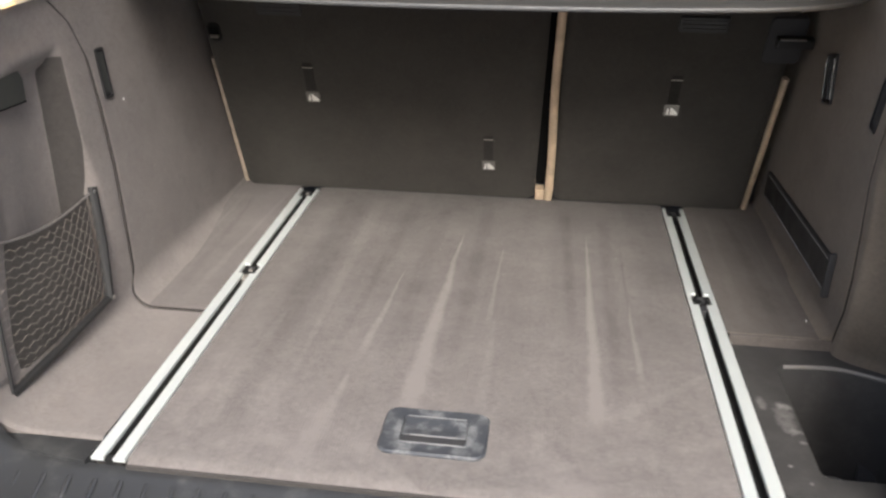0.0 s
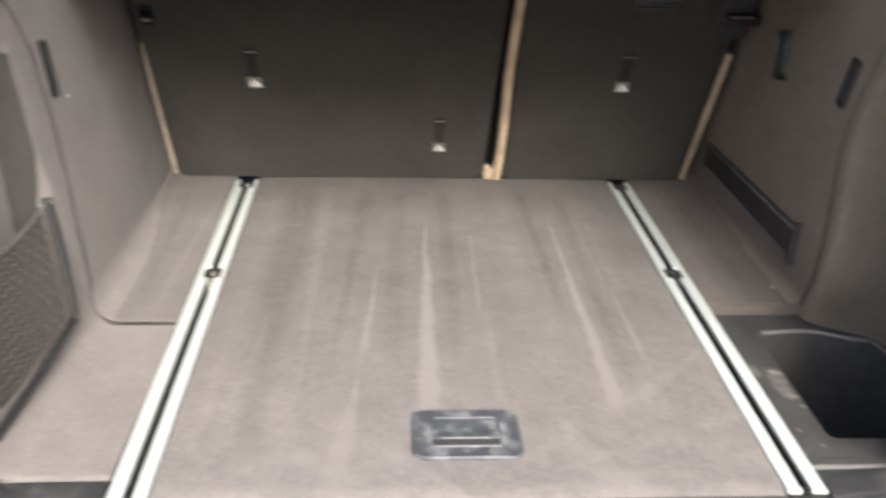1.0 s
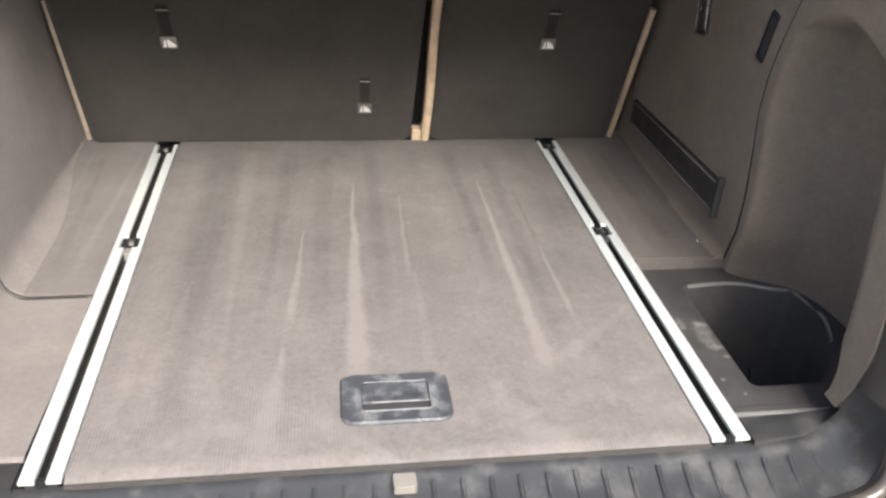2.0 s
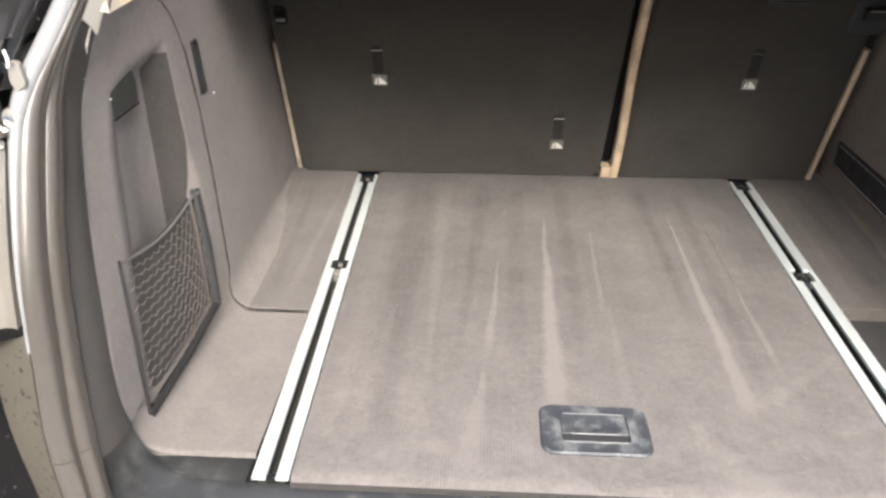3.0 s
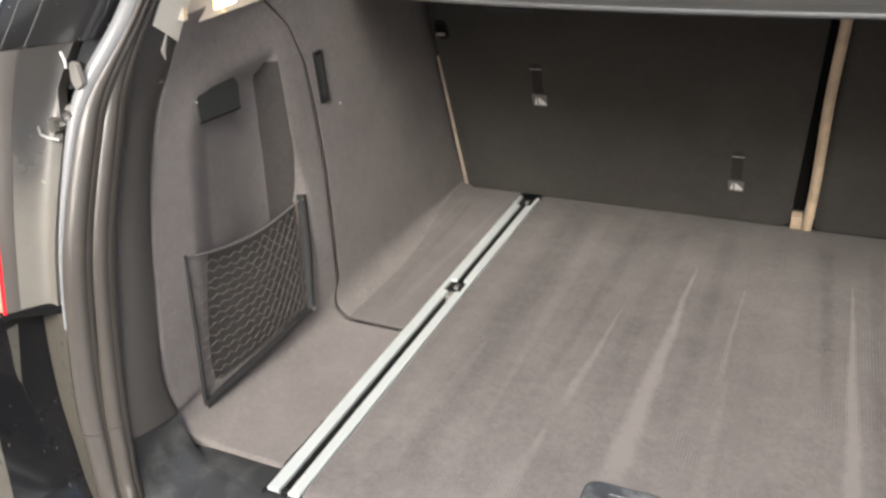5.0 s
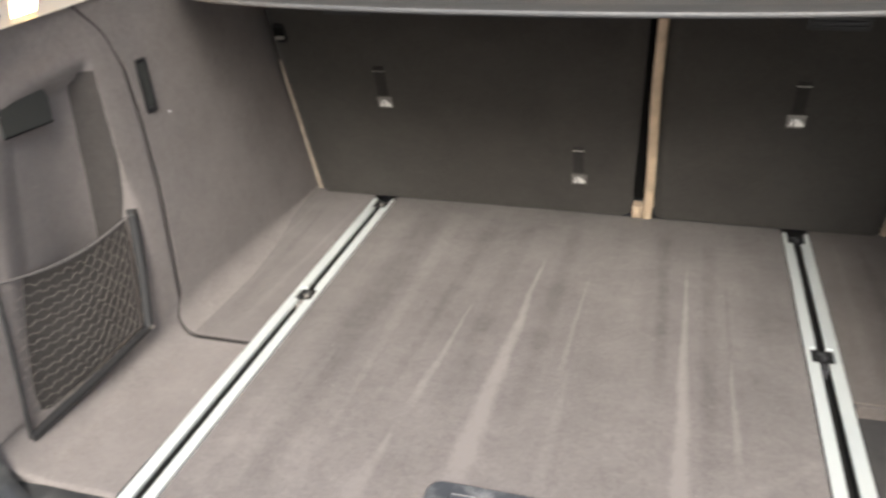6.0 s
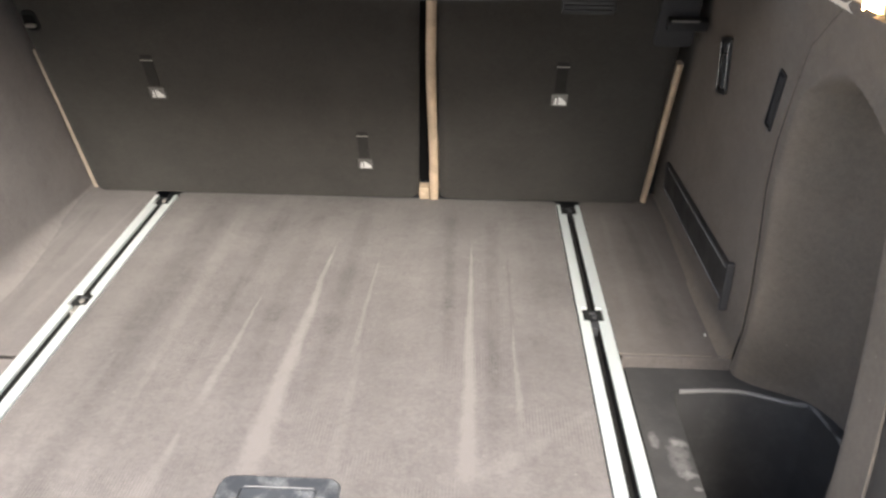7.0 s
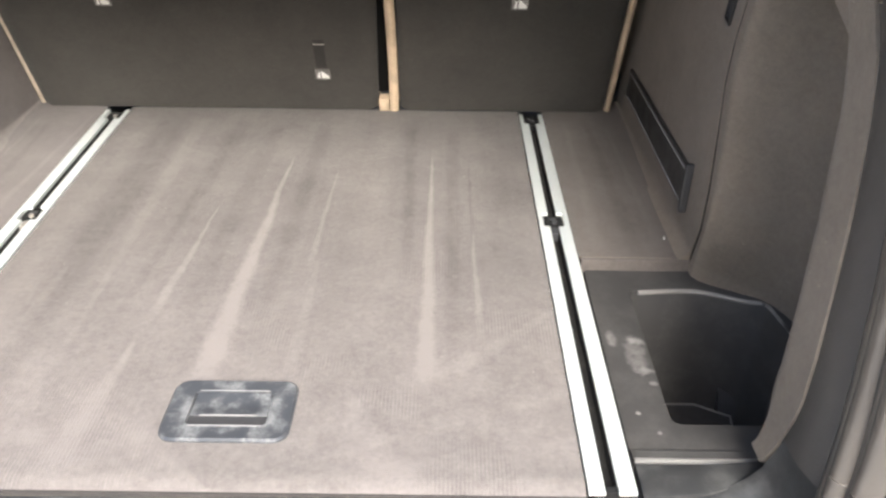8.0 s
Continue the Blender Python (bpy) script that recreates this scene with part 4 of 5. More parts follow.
# ---- upper pillar trims with lamp and vent ----
def pillar_upper(sx):
    p = thing("upper_pillar_trim", "pale beige plastic pillar trim with a vent grille", "pillar trim", (sx * 0.6, 0.35, 0.5), "pillar trims")

    def fn(u, v):
        z = lerp(0.508, 0.985, v)
        y0 = 0.158 + 0.33 * (z - 0.508)
        y = lerp(y0, 0.60, u)
        x = 0.603 - 0.40 * (z - 0.508) * (1 - 0.5 * smooth_step(0.65, 0.98, z)) - 0.035 * (1 - smooth_step(0, 0.05, y - y0)) - 0.012 * (1 - smooth_step(0.508, 0.532, z))
        return (sx * x, y, z)
    part("panel", shell(fn, 40, 30, (sx * 0.014, 0, 0.002)), BEIGE, p, smooth=True)
    part("tip", shell(lambda u, v: (sx * (0.566 + 0.036 * u + 0.010 * v), lerp(0.148, 0.182, u) - 0.012 * v * (1 - u), lerp(0.512, 0.512 - 0.062 * (1 - 0.55 * abs(u - 0.45) / 0.55), v)), 8, 6, (sx * 0.006, 0, 0)), BEIGE, p, smooth=True)
    part("edge_strip", shell(lambda u, v: Vector(band(sx, 0, 1, 0, 0.004)(lerp(0.868 + 0.030 * v, 1.0, u), 0.80 * v)) + Vector((-sx * 0.003, 0, 0)), 30, 6, (sx * 0.012, 0.004, 0)), BEIGE, p, smooth=True)
    part("ledge", shell(lambda u, v: (sx * (0.580 + 0.005 * v), lerp(0.190, 0.53, u), lerp(0.5000, 0.527, v) + 0.014 * u - 0.004), 20, 4, (sx * 0.030, 0, 0)), BEIGE, p, smooth=True)
    vent = part("vent", box(sx * 0.588 - 0.010, sx * 0.588 + 0.010, 0.378, 0.466, 0.512, 0.618, 0.008, None), BEIGE, p)
    for k in range(8):
        for j in range(3):
            if k + 2 * j > 9:
                continue
            part("slot", box(sx * 0.577 - 0.0025, sx * 0.577 + 0.0025, 0.385 + 0.0265 * j, 0.405 + 0.0265 * j, 0.518 + 0.0118 * k, 0.5262 + 0.0118 * k, 0.001), VOID, vent)
    l = thing("boot_lamp", "small lit boot lamp with a warm glow", "lamp", (sx * 0.59, 0.303, 0.505), "boot lamps")
    part("lens", shell(lambda u, v: (sx * (0.5775 + 0.004 * v), lerp(0.240, 0.278, u) + 0.008 * v, lerp(0.5070, 0.5230, v) + 0.002 * u), 4, 4, (sx * 0.002, 0, 0)), GLOW, l)
    part("lens_frame", shell(lambda u, v: (sx * (0.5785 + 0.004 * v), lerp(0.237, 0.281, u) + 0.008 * v, lerp(0.5055, 0.5247, v) + 0.002 * u), 4, 4, (sx * 0.002, 0, 0)), BEIGE, l)


pillar_upper(-1), pillar_upper(1)


# ---- small fittings on the side trims ----
def wall_slot(sx):
    s = thing("trim_slot", "narrow black plastic slot cover in the side trim", "slot cover", (sx * 0.58, 0.45, 0.37), "trim slots")
    y = 0.447 if sx < 0 else 0.451
    tilt = math.degrees(math.atan(0.06))
    x, z, lean = (trim_x(y, 0.371), 0.371, 0) if sx < 0 else (wall_x_right(y, 0.36), 0.366, -13)
    m = pose(sx * x, y, z, 90, 0, -90 * sx) @ pose(0, 0, 0, -tilt if sx < 0 else 0, 0, lean)
    part("frame", ring_plate(rounded(-0.0115, 0.0115, -0.039, 0.039, 0.003), rounded(-0.0085, 0.0085, -0.036, 0.036, 0.002), -0.004, 0.003, m), BLACK, s)
    part("pocket", slab(rounded(-0.010, 0.010, -0.038, 0.038, 0.002), -0.006, 0.0005, 0, m), VOID, s)
    part("blind", slab(rounded(-0.0068, 0.0080, -0.029, 0.033, 0.002), -0.003, 0.0016, 0.0005, m), CATCH if sx < 0 else BLACK_SOFT, s, "grey blind in the slot")
    part("tongue", slab(rounded(-0.007, 0.007, -0.034, -0.030, 0.002), -0.003, 0.002, 0.001, m), BLACK_SOFT, s)


def ring_plate(outer, inner, z0, z1, m):
    bm = bmesh.new()
    n = len(outer)
    loops = [[bm.verts.new((x, y, z)) for x, y in o] for o, z in ((outer, z0), (outer, z1), (inner, z1), (inner, z0))]
    for a, b in zip(loops, loops[1:]):
        for i in range(n):
            bm.faces.new((a[i], a[(i + 1) % n], b[(i + 1) % n], b[i]))
    bmesh.ops.transform(bm, matrix=m, verts=bm.verts)
    return bm


wall_slot(-1), wall_slot(1)

hk = thing("bag_hook", "folding black bag hook in a chrome-edged recess", "hook", (0.575, 0.651, 0.36))
hm = pose(wall_x_right(0.674, 0.350), 0.6745, 0.3495, 90, 0, -90) @ pose(0, 0, 0, 0, 0, 11) @ Matrix.Diagonal((1.18, 0.86, 1, 1))
part("frame", ring_plate(rounded(-0.020, 0.020, -0.046, 0.050, 0.006), rounded(-0.0155, 0.0155, -0.041, 0.045, 0.005), -0.004, 0.004, hm), BLACK, hk)
part("pocket", slab(rounded(-0.018, 0.018, -0.043, 0.047, 0.005), -0.006, 0.0005, 0, hm), BLACK_SOFT, hk)
for x in (-0.0155, 0.0155):
    part("trim_edge", box(x - 0.0012, x + 0.0012, -0.036, 0.040, 0.0035, 0.0052, 0.0005, hm), CHROME, hk)
part("hook", box(-0.006, 0.006, -0.036, 0.022, 0.001, 0.006, 0.002, hm), BLACK, hk)
part("pivot", box(-0.003, 0.003, 0.002, 0.008, 0.008, 0.009, 0.0005, hm), CHROME, hk)

# stray lint
def fleck(x, y, z, size, where):
    bm = tube([(x, y, z), (x + 0.4 * size, y + 0.5 * size, z + 0.3 * size), (x + 0.1 * size, y + size, z + size)], 0.28 * size, 5)
    tagged(link("lint_fleck", bm, SILVER), f"tiny white lint fleck stuck to the {where}", "lint", "lint flecks")


fleck(-trim_x(0.485, 0.319) + 0.0008, 0.484, 0.319, 0.0028, "grey side trim")
fleck(0.555, 0.472, 0.0015, 0.003, "grey-brown boot floor carpet")

# strap pocket low on the right trim
st = thing("elastic_strap", "wide black elastic strap with pale edge lines", "strap", (0.56, 0.65, 0.1))


def strap_fn(u, v):
    y = lerp(0.476, 0.905, u)
    z = lerp(lerp(0.053, 0.054, u), lerp(0.114, 0.107, u), v)
    return (wall_x_right(y, z) - 0.006, y, z)


part("webbing", shell(strap_fn, 30, 8, (0.006, 0, 0)), BLACK, st, smooth=True)
for v in (0.06, 0.90):
    part("edge_line", shell(lambda a, b: Vector(strap_fn(lerp(0.02, 0.97, a), v + 0.02 * b)) + Vector((-0.0012, 0, 0)), 20, 1, (0.001, 0, 0)), mat("pale_edge", (0.32, 0.32, 0.32), 0.5)[0], st)
part("end_clip", box(0.568, 0.579, 0.470, 0.480, 0.048, 0.124, 0.002), BLACK_SOFT, st)

# black catch in the left recess
ct = thing("pocket_catch", "dark grey plastic catch under the recess edge", "catch", (-0.60, 0.24, 0.395))
part("body", slab([(-0.050, -0.013), (0.040, -0.019), (0.043, 0.012), (0.036, 0.024), (-0.044, 0.024), (-0.050, 0.016)], -0.014, 0.004, 0.0015, pose(-0.599, 0.241, 0.388, 90, 0, 90 + 5)), CATCH, ct)
# black tube paints in the shade along the catch's underside
part("catch_edge", tube([(-0.5915, 0.192, 0.3745), (-0.5995, 0.281, 0.3690)], 0.0014, 6), VOID, ct, "shade line under the catch")
# small pale spot at the catch's rear end
part("catch_spot", tube([(-0.592, 0.189, 0.402), (-0.5890, 0.191, 0.4015)], 0.0016, 8), DULL_STEEL, ct, "tiny pale spot")

# ---- net pocket on the left ----
np_ = thing("net_pocket", "sagging dark elastic net pocket in a black frame", "net pocket", (-0.57, 0.2, 0.03))
TL, TR, BR, BL = (Vector(p) for p in ((-0.583, 0.108, 0.226), (-0.580, 0.358, 0.208), (-0.552, 0.304, 0.050), (-0.566, 0.074, 0.028)))


def net_place(u, v):
    """u from the tailgate side forwards, v from the lower edge up."""
    p = BL.lerp(BR, u).lerp(TL.lerp(TR, u), v)
    p.z -= 0.016 * math.sin(math.pi * u) * smooth_step(0.4, 1.0, v)
    p.x += 0.006 * math.sin(math.pi * u) * math.sin(math.pi * v) + 0.004
    return p


cords = bmesh.new()
NR, NC = 16, 12


def mesh_knot(r, c):
    """Knot of the net: slack wavy strands aft, drawn into a closed diamond mesh forwards."""
    u = 1 - (1 - c / (2 * NC)) ** 1.06
    sag = 0.085 * math.sin(math.pi * u) * (1 - r / NR)
    wave = lerp(0.20, 0.46, smooth_step(0.3, 0.8, u))
    v = (r + (wave if (c + r) % 2 else -wave) + 0.08 * math.sin(2.1 * r + 0.8 * c)) / NR - sag
    return net_place(u, min(max(v, 0.015), 1.0))


for r in range(1, NR):
    tube([mesh_knot(r, c) for c in range(2 * NC + 1)], 0.00042, 5, cords)
# added sheet that carries the pocket's shade in its dark colour
part("backing", shell(lambda u, v: net_place(lerp(0.02, 0.98, u), lerp(0.03, 0.985, v)) + Vector((-0.009, 0, 0)), 20, 14, (-0.002, 0, 0)), POCKET_SHADE, np_, "dark sheet behind the net, pocket shade in its colour", True)
part("netting", cords, NET, np_)
part("top_elastic", tube([net_place(k / 24, 1.0) for k in range(25)], 0.0017, 8), ELASTIC, np_, "grey elastic hem", True)
part("frame_side", tube([TL + Vector((0.003, 0, 0.004)), TL.lerp(BL, 0.5) + Vector((0.004, 0, 0)), BL + Vector((0.003, 0, 0))], 0.0026, 8), FRAME, np_)
part("frame_front", tube([TR + Vector((0.004, 0, 0.006)), TR.lerp(BR, 0.5) + Vector((0.006, 0.001, 0)), BR + Vector((0.004, 0, 0))], 0.0075, 8), FRAME, np_)
part("frame_base", tube([BR + Vector((0.004, 0, 0)), BR.lerp(BL, 0.5) + Vector((0.006, 0, 0)), BL + Vector((0.003, 0, 0))], 0.0065, 8), FRAME, np_)
for p in (TR + Vector((0.009, -0.004, 0.002)), BR + Vector((0.010, 0, 0.002))):
    part("rivet", box(-0.003, 0.003, -0.003, 0.003, -0.003, 0.003, 0.001, Matrix.Translation(p)), CHROME, np_)

# ---- outer body round the opening ----
car = thing("car_body", "glossy black rear body of an estate car, dusty and wet-spotted", "car body", (0, 1, GROUND_Z))
LAMP_IN = [(0.20, 0.650, -0.100), (0.241, 0.653, -0.090), (0.35, 0.659, -0.062), (0.43, 0.663, -0.038), (0.501, 0.667, -0.018), (0.56, 0.650, 0.020), (0.64, 0.600, 0.075)]


def lamp_edge(z):
    return Vector((table([(a, b) for a, b, c in LAMP_IN], z), table([(a, c) for a, b, c in LAMP_IN], z), z))


def jamb(sx, u0=0.15, u1=1.0, push=0.0):
    """Painted face between the seal and the tail lamp, in three pressed facets."""
    def fn(u, v):
        z = lerp(0.243, 0.505, v)
        a, b = along(LIP, z), lamp_edge(z)
        t = lerp(u0 + (0.26 * smooth_step(0.405, 0.465, z) if u0 > 0 and u1 < 0.8 else 0), u1, u)
        p = a.lerp(b, t)
        p.y += push + 0.013 * math.sin(math.pi * min(1.0, max(0.0, t / 0.86))) ** 2 - 0.002 * t
        return (sx * p.x, p.y, z)
    return fn


def pillar_skin(sx):
    """Gloss pillar above the lamp: from the seal out to the side of the car."""
    def fn(u, v):
        z = lerp(0.5055, 0.645, v)
        a, b = along(LIP, z), lamp_edge(z)
        if u < 0.6:
            t = u / 0.6
            p = a.lerp(b, t)
            p.y += 0.035 * math.exp(-((t - 0.16) / 0.10) ** 2) * (1 - v) + 0.010 * math.sin(math.pi * t)
        else:
            t = (u - 0.6) / 0.4
            p = b + Vector((0.050 * smooth_step(0, 0.5, t) + 0.10 * smooth_step(0.2, 1, t), 1.9 * max(0, t - 0.12) ** 1.6, 0))
        return (sx * p.x, p.y, z)
    return fn


def lens_fn(sx, z0=0.241, z1=0.501, off=0.0):
    def fn(u, v):
        rise = 0.085 * u ** 1.5 if off == 0 else 0.034 * u
        z = lerp(z0 + rise, z1 + (rise if off else 0), v)
        w = (z - 0.241) / 0.26
        p = lamp_edge(z)
        wide = table([(0.0, 0.070), (0.25, 0.080), (0.5, 0.078), (0.78, 0.056), (1.0, 0.026)], w)
        p.x += (wide + off) * math.sin(math.pi / 2 * min(1, 1.25 * u))
        p.y += -off - 0.010 * math.sin(math.pi * min(1, 1.3 * u)) * math.sin(math.pi * w) + 0.16 * max(0, u - 0.3) ** 1.5
        return (sx * p.x, p.y, z)
    return fn


def bumper_inner(sx):
    """Bumper end: pale dusty flank by the seal, then the dark speckled cheek."""
    def fn(u, v):
        z = lerp(0.236, -0.16, v)
        a = along(LIP, max(z, -0.03)) if z > -0.03 else Vector((0.560 + 0.05 * (z + 0.03), -0.105, z))
        drop = max(0, 0.236 - z)
        mid = Vector((0.056 * lerp(1.0, 0.55, min(drop / 0.3, 1)), 0.016, 0))
        end = Vector((0.058, -0.050 - 0.045 * drop, 0))
        p = Vector().lerp(mid, 2 * u) if u < 0.5 else mid.lerp(end, 2 * u - 1)
        return a + p + Vector((0, 0, z - a.z if z < -0.03 else 0)), z
    return fn


for sx in (-1, 1):
    part("jamb", shell(jamb(sx, 0.13, 0.74), 40, 40, (0, 0.012, 0)), JAMB, car, "black paint, dust film and ground reflection in its colour", True)
    part("lamp_border", shell(jamb(sx, 0.742, 1.0), 16, 30, (0, 0.012, 0)), BORDER, car, smooth=True)
    part("drain_gap", shell(jamb(sx, -0.05, 0.36, 0.034), 8, 20, (0, 0.006, 0)), VOID, car)
    part("pillar_inner", shell(lambda u, v: (lambda p: (sx * p.x, p.y + 0.040, p.z))(along(LIP, lerp(0.455, 0.545, v)).lerp(lamp_edge(lerp(0.455, 0.545, v)), lerp(0.06, 0.7, u))), 8, 12, (0, 0.006, 0)), PAINT, car)
    part("pillar_skin", shell(pillar_skin(sx), 60, 24, (-sx * 0.004, 0.008, 0)), PAINT, car, smooth=True)
    lamp = part("tail_lamp", shell(lens_fn(sx), 30, 30, (sx * -0.004, 0.02, 0)), RED, car, "glossy red tail lamp", True)
    part("clear_band", shell(lens_fn(sx, 0.392, 0.420, 0.0012), 20, 4, (sx * -0.001, 0.002, 0)), CLEAR, lamp, "clear reversing band", True)
    part("inner_edge", tube([lens_fn(sx)(0.0, k / 20) for k in range(21)], 0.0026, 8), RED_EDGE, lamp, smooth=True)
    part("bumper_flank", shell(lambda u, v: (lambda r: (sx * r[0].x, r[0].y, r[1]))(bumper_inner(sx)(0.49 * u, v)), 8, 30, (0, 0.02, 0)), DUST_SHEEN_PAINT, car, "dusty painted bumper flank, ground reflection in its tan colour", True)
    part("bumper_cheek", shell(lambda u, v: (lambda r: (sx * r[0].x, r[0].y - 0.002, r[1]))(bumper_inner(sx)(0.49 + 0.51 * u, v)), 8, 30, (0, 0.02, 0)), PAINT, car, smooth=True)
    # gloss black corner: the tan ground it reflects is put into the colour
    part("bumper_corner", shell(lambda u, v: (lambda r: (sx * (r[0].x + 0.066 * math.sin(math.pi / 2 * u)), r[0].y + 0.010 - 0.03 * math.sin(math.pi * u) * math.sin(math.pi * min(1, v * 1.4)) + 0.36 * max(0, u - 0.4) ** 1.4, r[1] - 0.014 * (1 - v) + 0.030 * u * (1 - v)))(bumper_inner(sx)(1.0, v)), 30, 30, (-sx * 0.004, 0.02, 0)), DUST_SHEEN_PAINT, car, smooth=True)
    part("joint_gap", shell(lambda u, v: (sx * (along(LIP, 0.24).x + 0.066 * u), along(LIP, 0.24).y - 0.044 * u + 0.004, 0.235 + 0.009 * v - 0.010 * smooth_step(0.75, 1, u)), 10, 2, (0, 0.02, 0)), VOID, car)
    # thin pale tubes paint in the highlights along the pressed creases
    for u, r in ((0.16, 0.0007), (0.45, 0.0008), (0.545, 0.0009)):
        part("crease", tube([pillar_skin(sx)(u - 0.016 * smooth_step(0.50, 0.60, k / 30) * (u > 0.3) + 0.02 * (k / 30) ** 2, k / 30) for k in range(31)], r, 6), CREASE_GLINT, car, smooth=True)
    part("window_trim", tube([Vector(pillar_skin(sx)(0.655, k / 20)) + Vector((sx * 0.001, -0.002, 0)) for k in range(21)], 0.0030, 6), SILVER, car, "bright window trim", True)
    part("side_skin", shell(lambda u, v: (sx * (0.735 + 0.10 * smooth_step(0, 0.3, u)), lerp(0.05, 3.75, u), lerp(-0.38, 0.45 - 0.20 * max(0, u - 0.77) / 0.23, v)), 30, 4, (-sx * 0.01, 0, 0)), PAINT, car, smooth=True)
    bh = part("hinge_bracket", slab([(-0.008, -0.010), (0.016, -0.004), (0.016, 0.002), (0.004, 0.010), (-0.008, 0.012)], -0.006, 0.006, 0.002, pose(sx * 0.617, 0.006, 0.426, 90, 0, 0) @ Matrix.Diagonal((0.7, 0.7, 1, 1))), JAMB, car, "grey hinge bracket")
    part("bright_edge", tube([(sx * 0.610, -0.000, 0.413), (sx * 0.622, -0.004, 0.416), (sx * 0.630, -0.005, 0.419), (sx * 0.6305, -0.005, 0.428)], 0.0016, 6), STEEL, bh)
    part("bolt", tube([(sx * 0.606, 0.040, 0.436), (sx * 0.606, 0.012, 0.436)], 0.0060, 6), CHROME, bh)
    part("washer", tube([(sx * 0.606, 0.040, 0.436), (sx * 0.606, 0.019, 0.436)], 0.0100, 14), STEEL, bh)
    part("cover_plate", slab(round_poly([(0.588, 0.466), (0.599, 0.459), (0.604, 0.470), (0.601, 0.490), (0.591, 0.489)], 0.004), -0.003, 0.003, 0.001, pose(0, 0.030, 0, 90, 0, 0) @ Matrix.Diagonal((sx, 1, 1, 1))), DULL_STEEL, bh, "grey painted cover plate")
    part("bright_tip", tube([(sx * 0.5945, 0.016, 0.503), (sx * 0.594, 0.018, 0.493), (sx * 0.597, 0.020, 0.486)], 0.0015, 6), SILVER, bh, "bright tip")
part("bumper", shell(lambda u, v: (lerp(-0.66, 0.66, u), -0.148 - 0.07 * math.sin(math.pi / 2 * v), lerp(-0.076, -0.34, v)), 30, 14, (0, 0.02, 0)), PAINT, car, smooth=True)
part("roof", shell(lambda u, v: (lerp(-0.66, 0.66, u), lerp(0.40, 2.9, v), 0.985 + 0.03 * math.sin(math.pi * u)), 16, 10, (0, 0, 0.03)), BEIGE, car, "beige roof lining", True)
for sx in (-1, 1):
    part("side_lower", box(sx * 0.715 - 0.02, sx * 0.745 + 0.02, 0.60, 2.9, -0.35, 0.490), BLACK_SOFT, car)
    part("side_upper", box(sx * 0.60 - 0.02, sx * 0.60 + 0.02, 0.60, 0.99, 0.490, 0.995), BLACK_SOFT, car)
    part("door_pillar", box(sx * 0.63 - 0.02, sx * 0.63 + 0.02, 1.75, 1.87, 0.490, 0.995), BLACK_SOFT, car)
    part("door_pillar", box(sx * 0.63 - 0.02, sx * 0.63 + 0.02, 1.24, 1.34, 0.490, 0.995), BLACK_SOFT, car)
    part("door_ledge", box(sx * 0.63 - 0.06, sx * 0.63 + 0.06, 0.795, 1.75, 0.45, 0.528, 0.012, seg=3), BEIGE, car, "pale trim ledge under the windows", True)
    pane = part("side_window", box(sx * 0.645 - 0.002, sx * 0.645 + 0.002, 0.99, 1.75, 0.491, 0.99), GLASS, car)
    pane.visible_shadow = False
for sx in (-1, 1):
    part("rear_pillar", shell(lambda u, v: (sx * (lerp(0.520, 0.475, v) + 0.135 * smooth_step(0, 0.5, u)), lerp(0.125, 0.36, v) + 0.45 * u ** 1.6, lerp(0.648, 1.01, v)), 24, 12, (-sx * 0.01, 0.012, 0)), PAINT, car, smooth=True)
part("roof_skin", shell(lambda u, v: (lerp(-0.68, 0.68, u), lerp(0.34, 2.9, v), 1.02 + 0.03 * math.sin(math.pi * u)), 16, 10, (0, 0, 0.01)), PAINT, car, smooth=True)
for sx in (-1, 1):
    for wy in (0.62, 2.75):
        hub = Vector((sx * 0.70, wy, GROUND_Z + 0.36))
        wheel = part("wheel", tube([hub + Vector((sx * 0.10, 0, 0)), hub - Vector((sx * 0.10, 0, 0))], 0.25, 32), STEEL, car, "grey alloy wheel")
        part("tyre", tube([hub + Vector((0, 0.305 * math.cos(a), 0.305 * math.sin(a))) for a in (2 * math.pi * k / 48 for k in range(49))], 0.055, 10), BLACK_SOFT, wheel, "black rubber tyre", True)
        part("tread", tube([hub + Vector((-sx * 0.07, 0, 0)), hub + Vector((sx * 0.07, 0, 0))], 0.36, 48), BLACK_SOFT, wheel)
part("bonnet", shell(lambda u, v: (lerp(-0.78, 0.78, u), lerp(2.9, 3.75, v), 0.47 - 0.22 * v ** 2 + 0.03 * math.sin(math.pi * u)), 16, 16, (0, 0, -0.012)), PAINT, car, smooth=True)
part("nose", shell(lambda u, v: (lerp(-0.78, 0.78, u), 3.75 + 0.06 * math.sin(math.pi * v), lerp(0.25, -0.42, v)), 16, 10, (0, -0.02, 0)), PAINT, car, smooth=True)
part("front_wall", box(-0.72, 0.72, 2.9, 2.94, -0.35, 0.56), BLACK_SOFT, car)
part("cabin_floor", box(-0.72, 0.72, 1.0, 2.9, -0.36, -0.33), BLACK_SOFT, car)

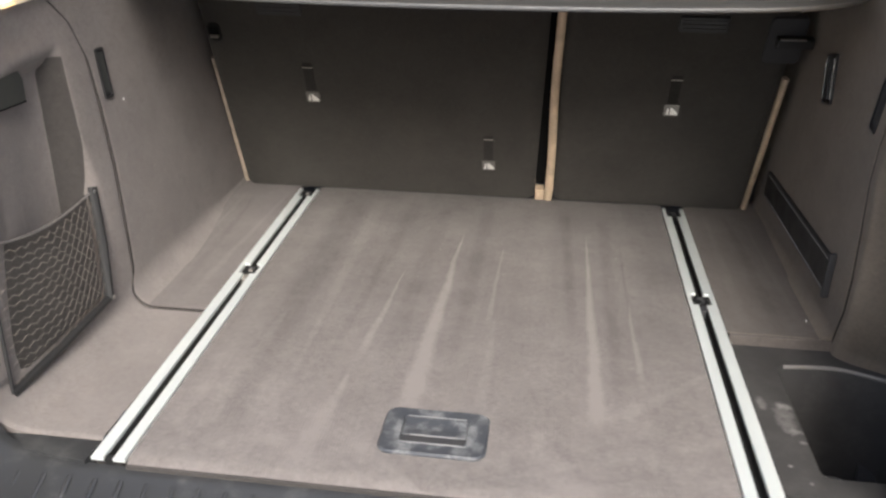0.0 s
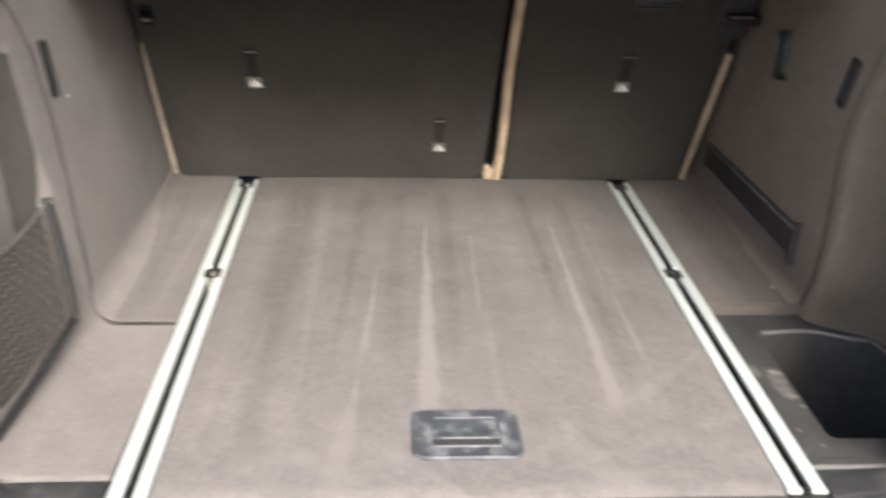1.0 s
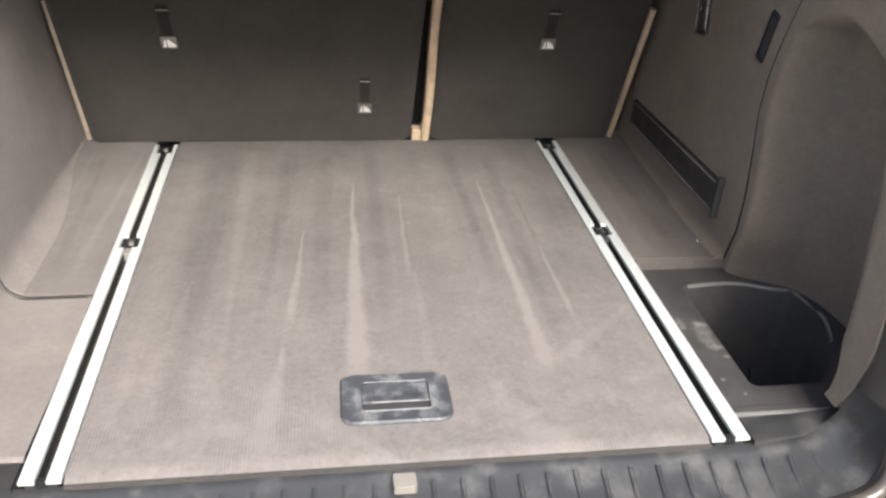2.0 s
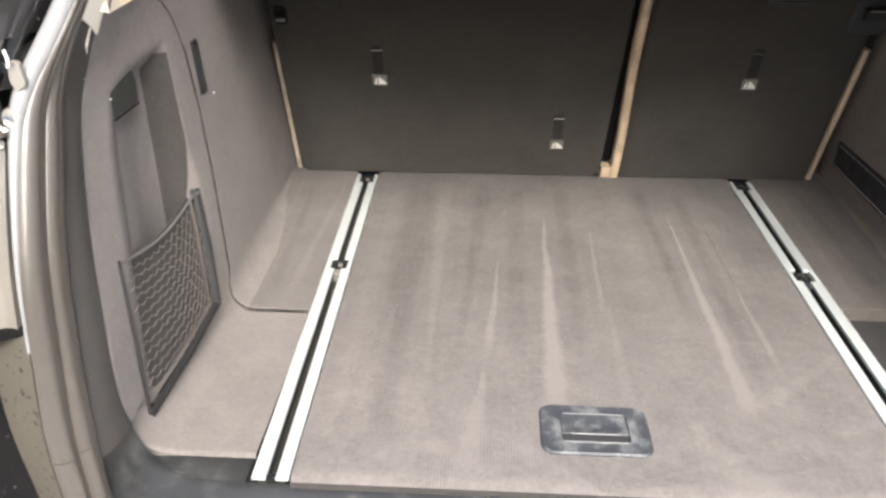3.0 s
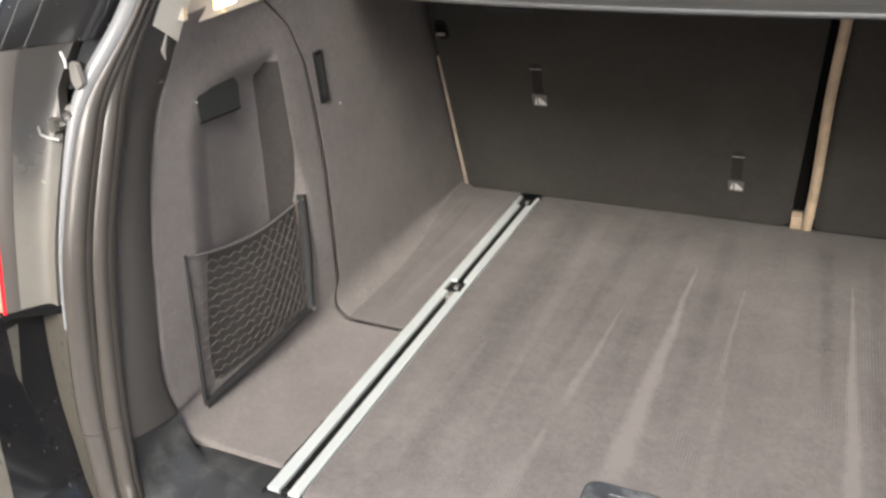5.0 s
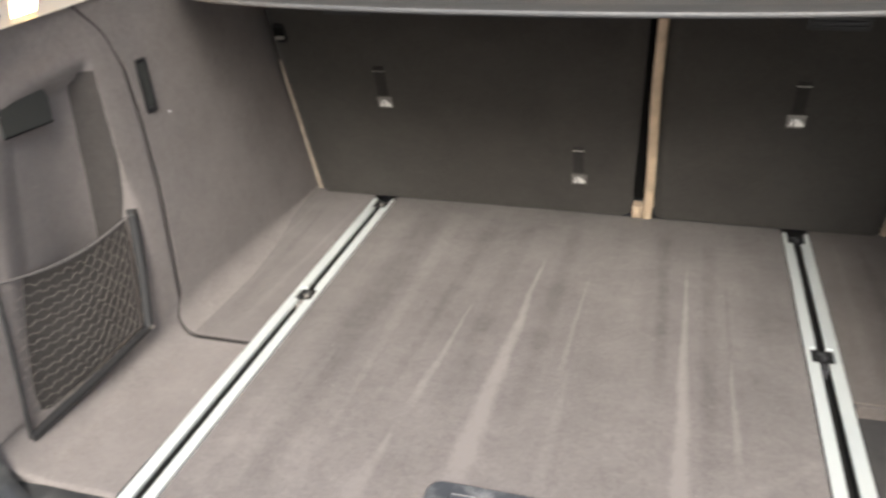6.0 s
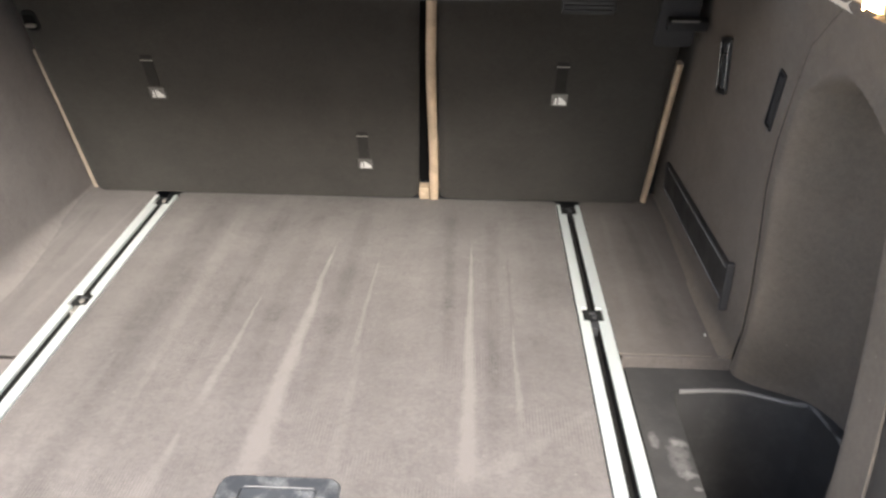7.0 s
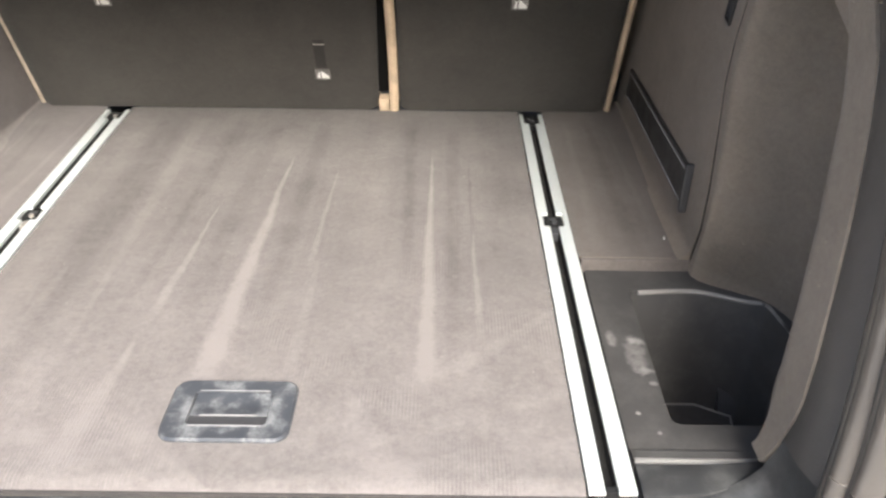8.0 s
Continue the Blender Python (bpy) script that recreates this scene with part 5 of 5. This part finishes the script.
# ---- front seat and wheel, far in the cabin ----
for x in (-0.36, 0.36):
    fs = thing("front_seat", "pale leather front seat with a headrest", "seat", (x, 1.75, -0.33), "front seats")
    part("backrest", box(-0.24, 0.24, 0, 0.13, -0.1, 0.62, 0.05, pose(x, 1.75, -0.12, -10 + 22, 0, 0), seg=4), BEIGE, fs, smooth=True)
    part("headrest", box(-0.12, 0.12, -0.04, 0.05, 0.0, 0.17, 0.035, pose(x, 1.66, 0.53, 8, 0, 0), seg=4), BEIGE, fs, smooth=True)
    for sx in (-1, 1):
        part("post", tube([(x + sx * 0.05, 1.66, 0.48), (x + sx * 0.05, 1.66, 0.62)], 0.006), CHROME, fs)
wh = thing("steering_wheel", "black leather steering wheel seen over the seats", "steering wheel", (-0.36, 2.35, 0.45))
part("rim", tube([Vector((-0.36, 2.35, 0.45)) + 0.19 * Vector((math.cos(a), -0.4 * math.sin(a), 0.9 * math.sin(a))) for a in (2 * math.pi * k / 40 for k in range(41))], 0.015, 8), BLACK, wh, smooth=True)

# ---- leaf litter on the soil by the drive ----
rng = random.Random(4)
lv = bmesh.new()
for _ in range(2600):
    x, y = rng.uniform(-10, -3.2), rng.uniform(2.0, 8.0)
    if y - 0.9 * x < 5.9 + 0.25 * math.sin(3 * x):
        continue
    a, s = rng.uniform(0, 6.28), rng.uniform(0.02, 0.05)
    c, d = math.cos(a) * s, math.sin(a) * s
    z = GROUND_Z + 0.006 + rng.uniform(0, 0.015)
    tilt = rng.uniform(-0.3, 0.3) * s
    lv.faces.new([lv.verts.new(p) for p in ((x - c, y - d, z), (x + 0.4 * d, y - 0.4 * c, z + 0.006), (x + c, y + d, z + tilt), (x - 0.4 * d, y + 0.4 * c, z + 0.008))])
lm, ln, ll, lb = mat("dry_leaf", (0.3, 0.2, 0.12), 0.8)
gi = ln.new("ShaderNodeNewGeometry")
ramp = ln.new("ShaderNodeValToRGB")
ramp.color_ramp.elements[0].color = (0.34, 0.26, 0.14, 1)
ramp.color_ramp.elements[1].color = (0.78, 0.68, 0.48, 1)
ll.new(gi.outputs["Random Per Island"], ramp.inputs[0])
ll.new(ramp.outputs[0], lb.inputs["Base Color"])
tagged(link("leaf_litter", lv, lm), "dry brown fallen leaves on bare soil", "leaves", kind="stuff")
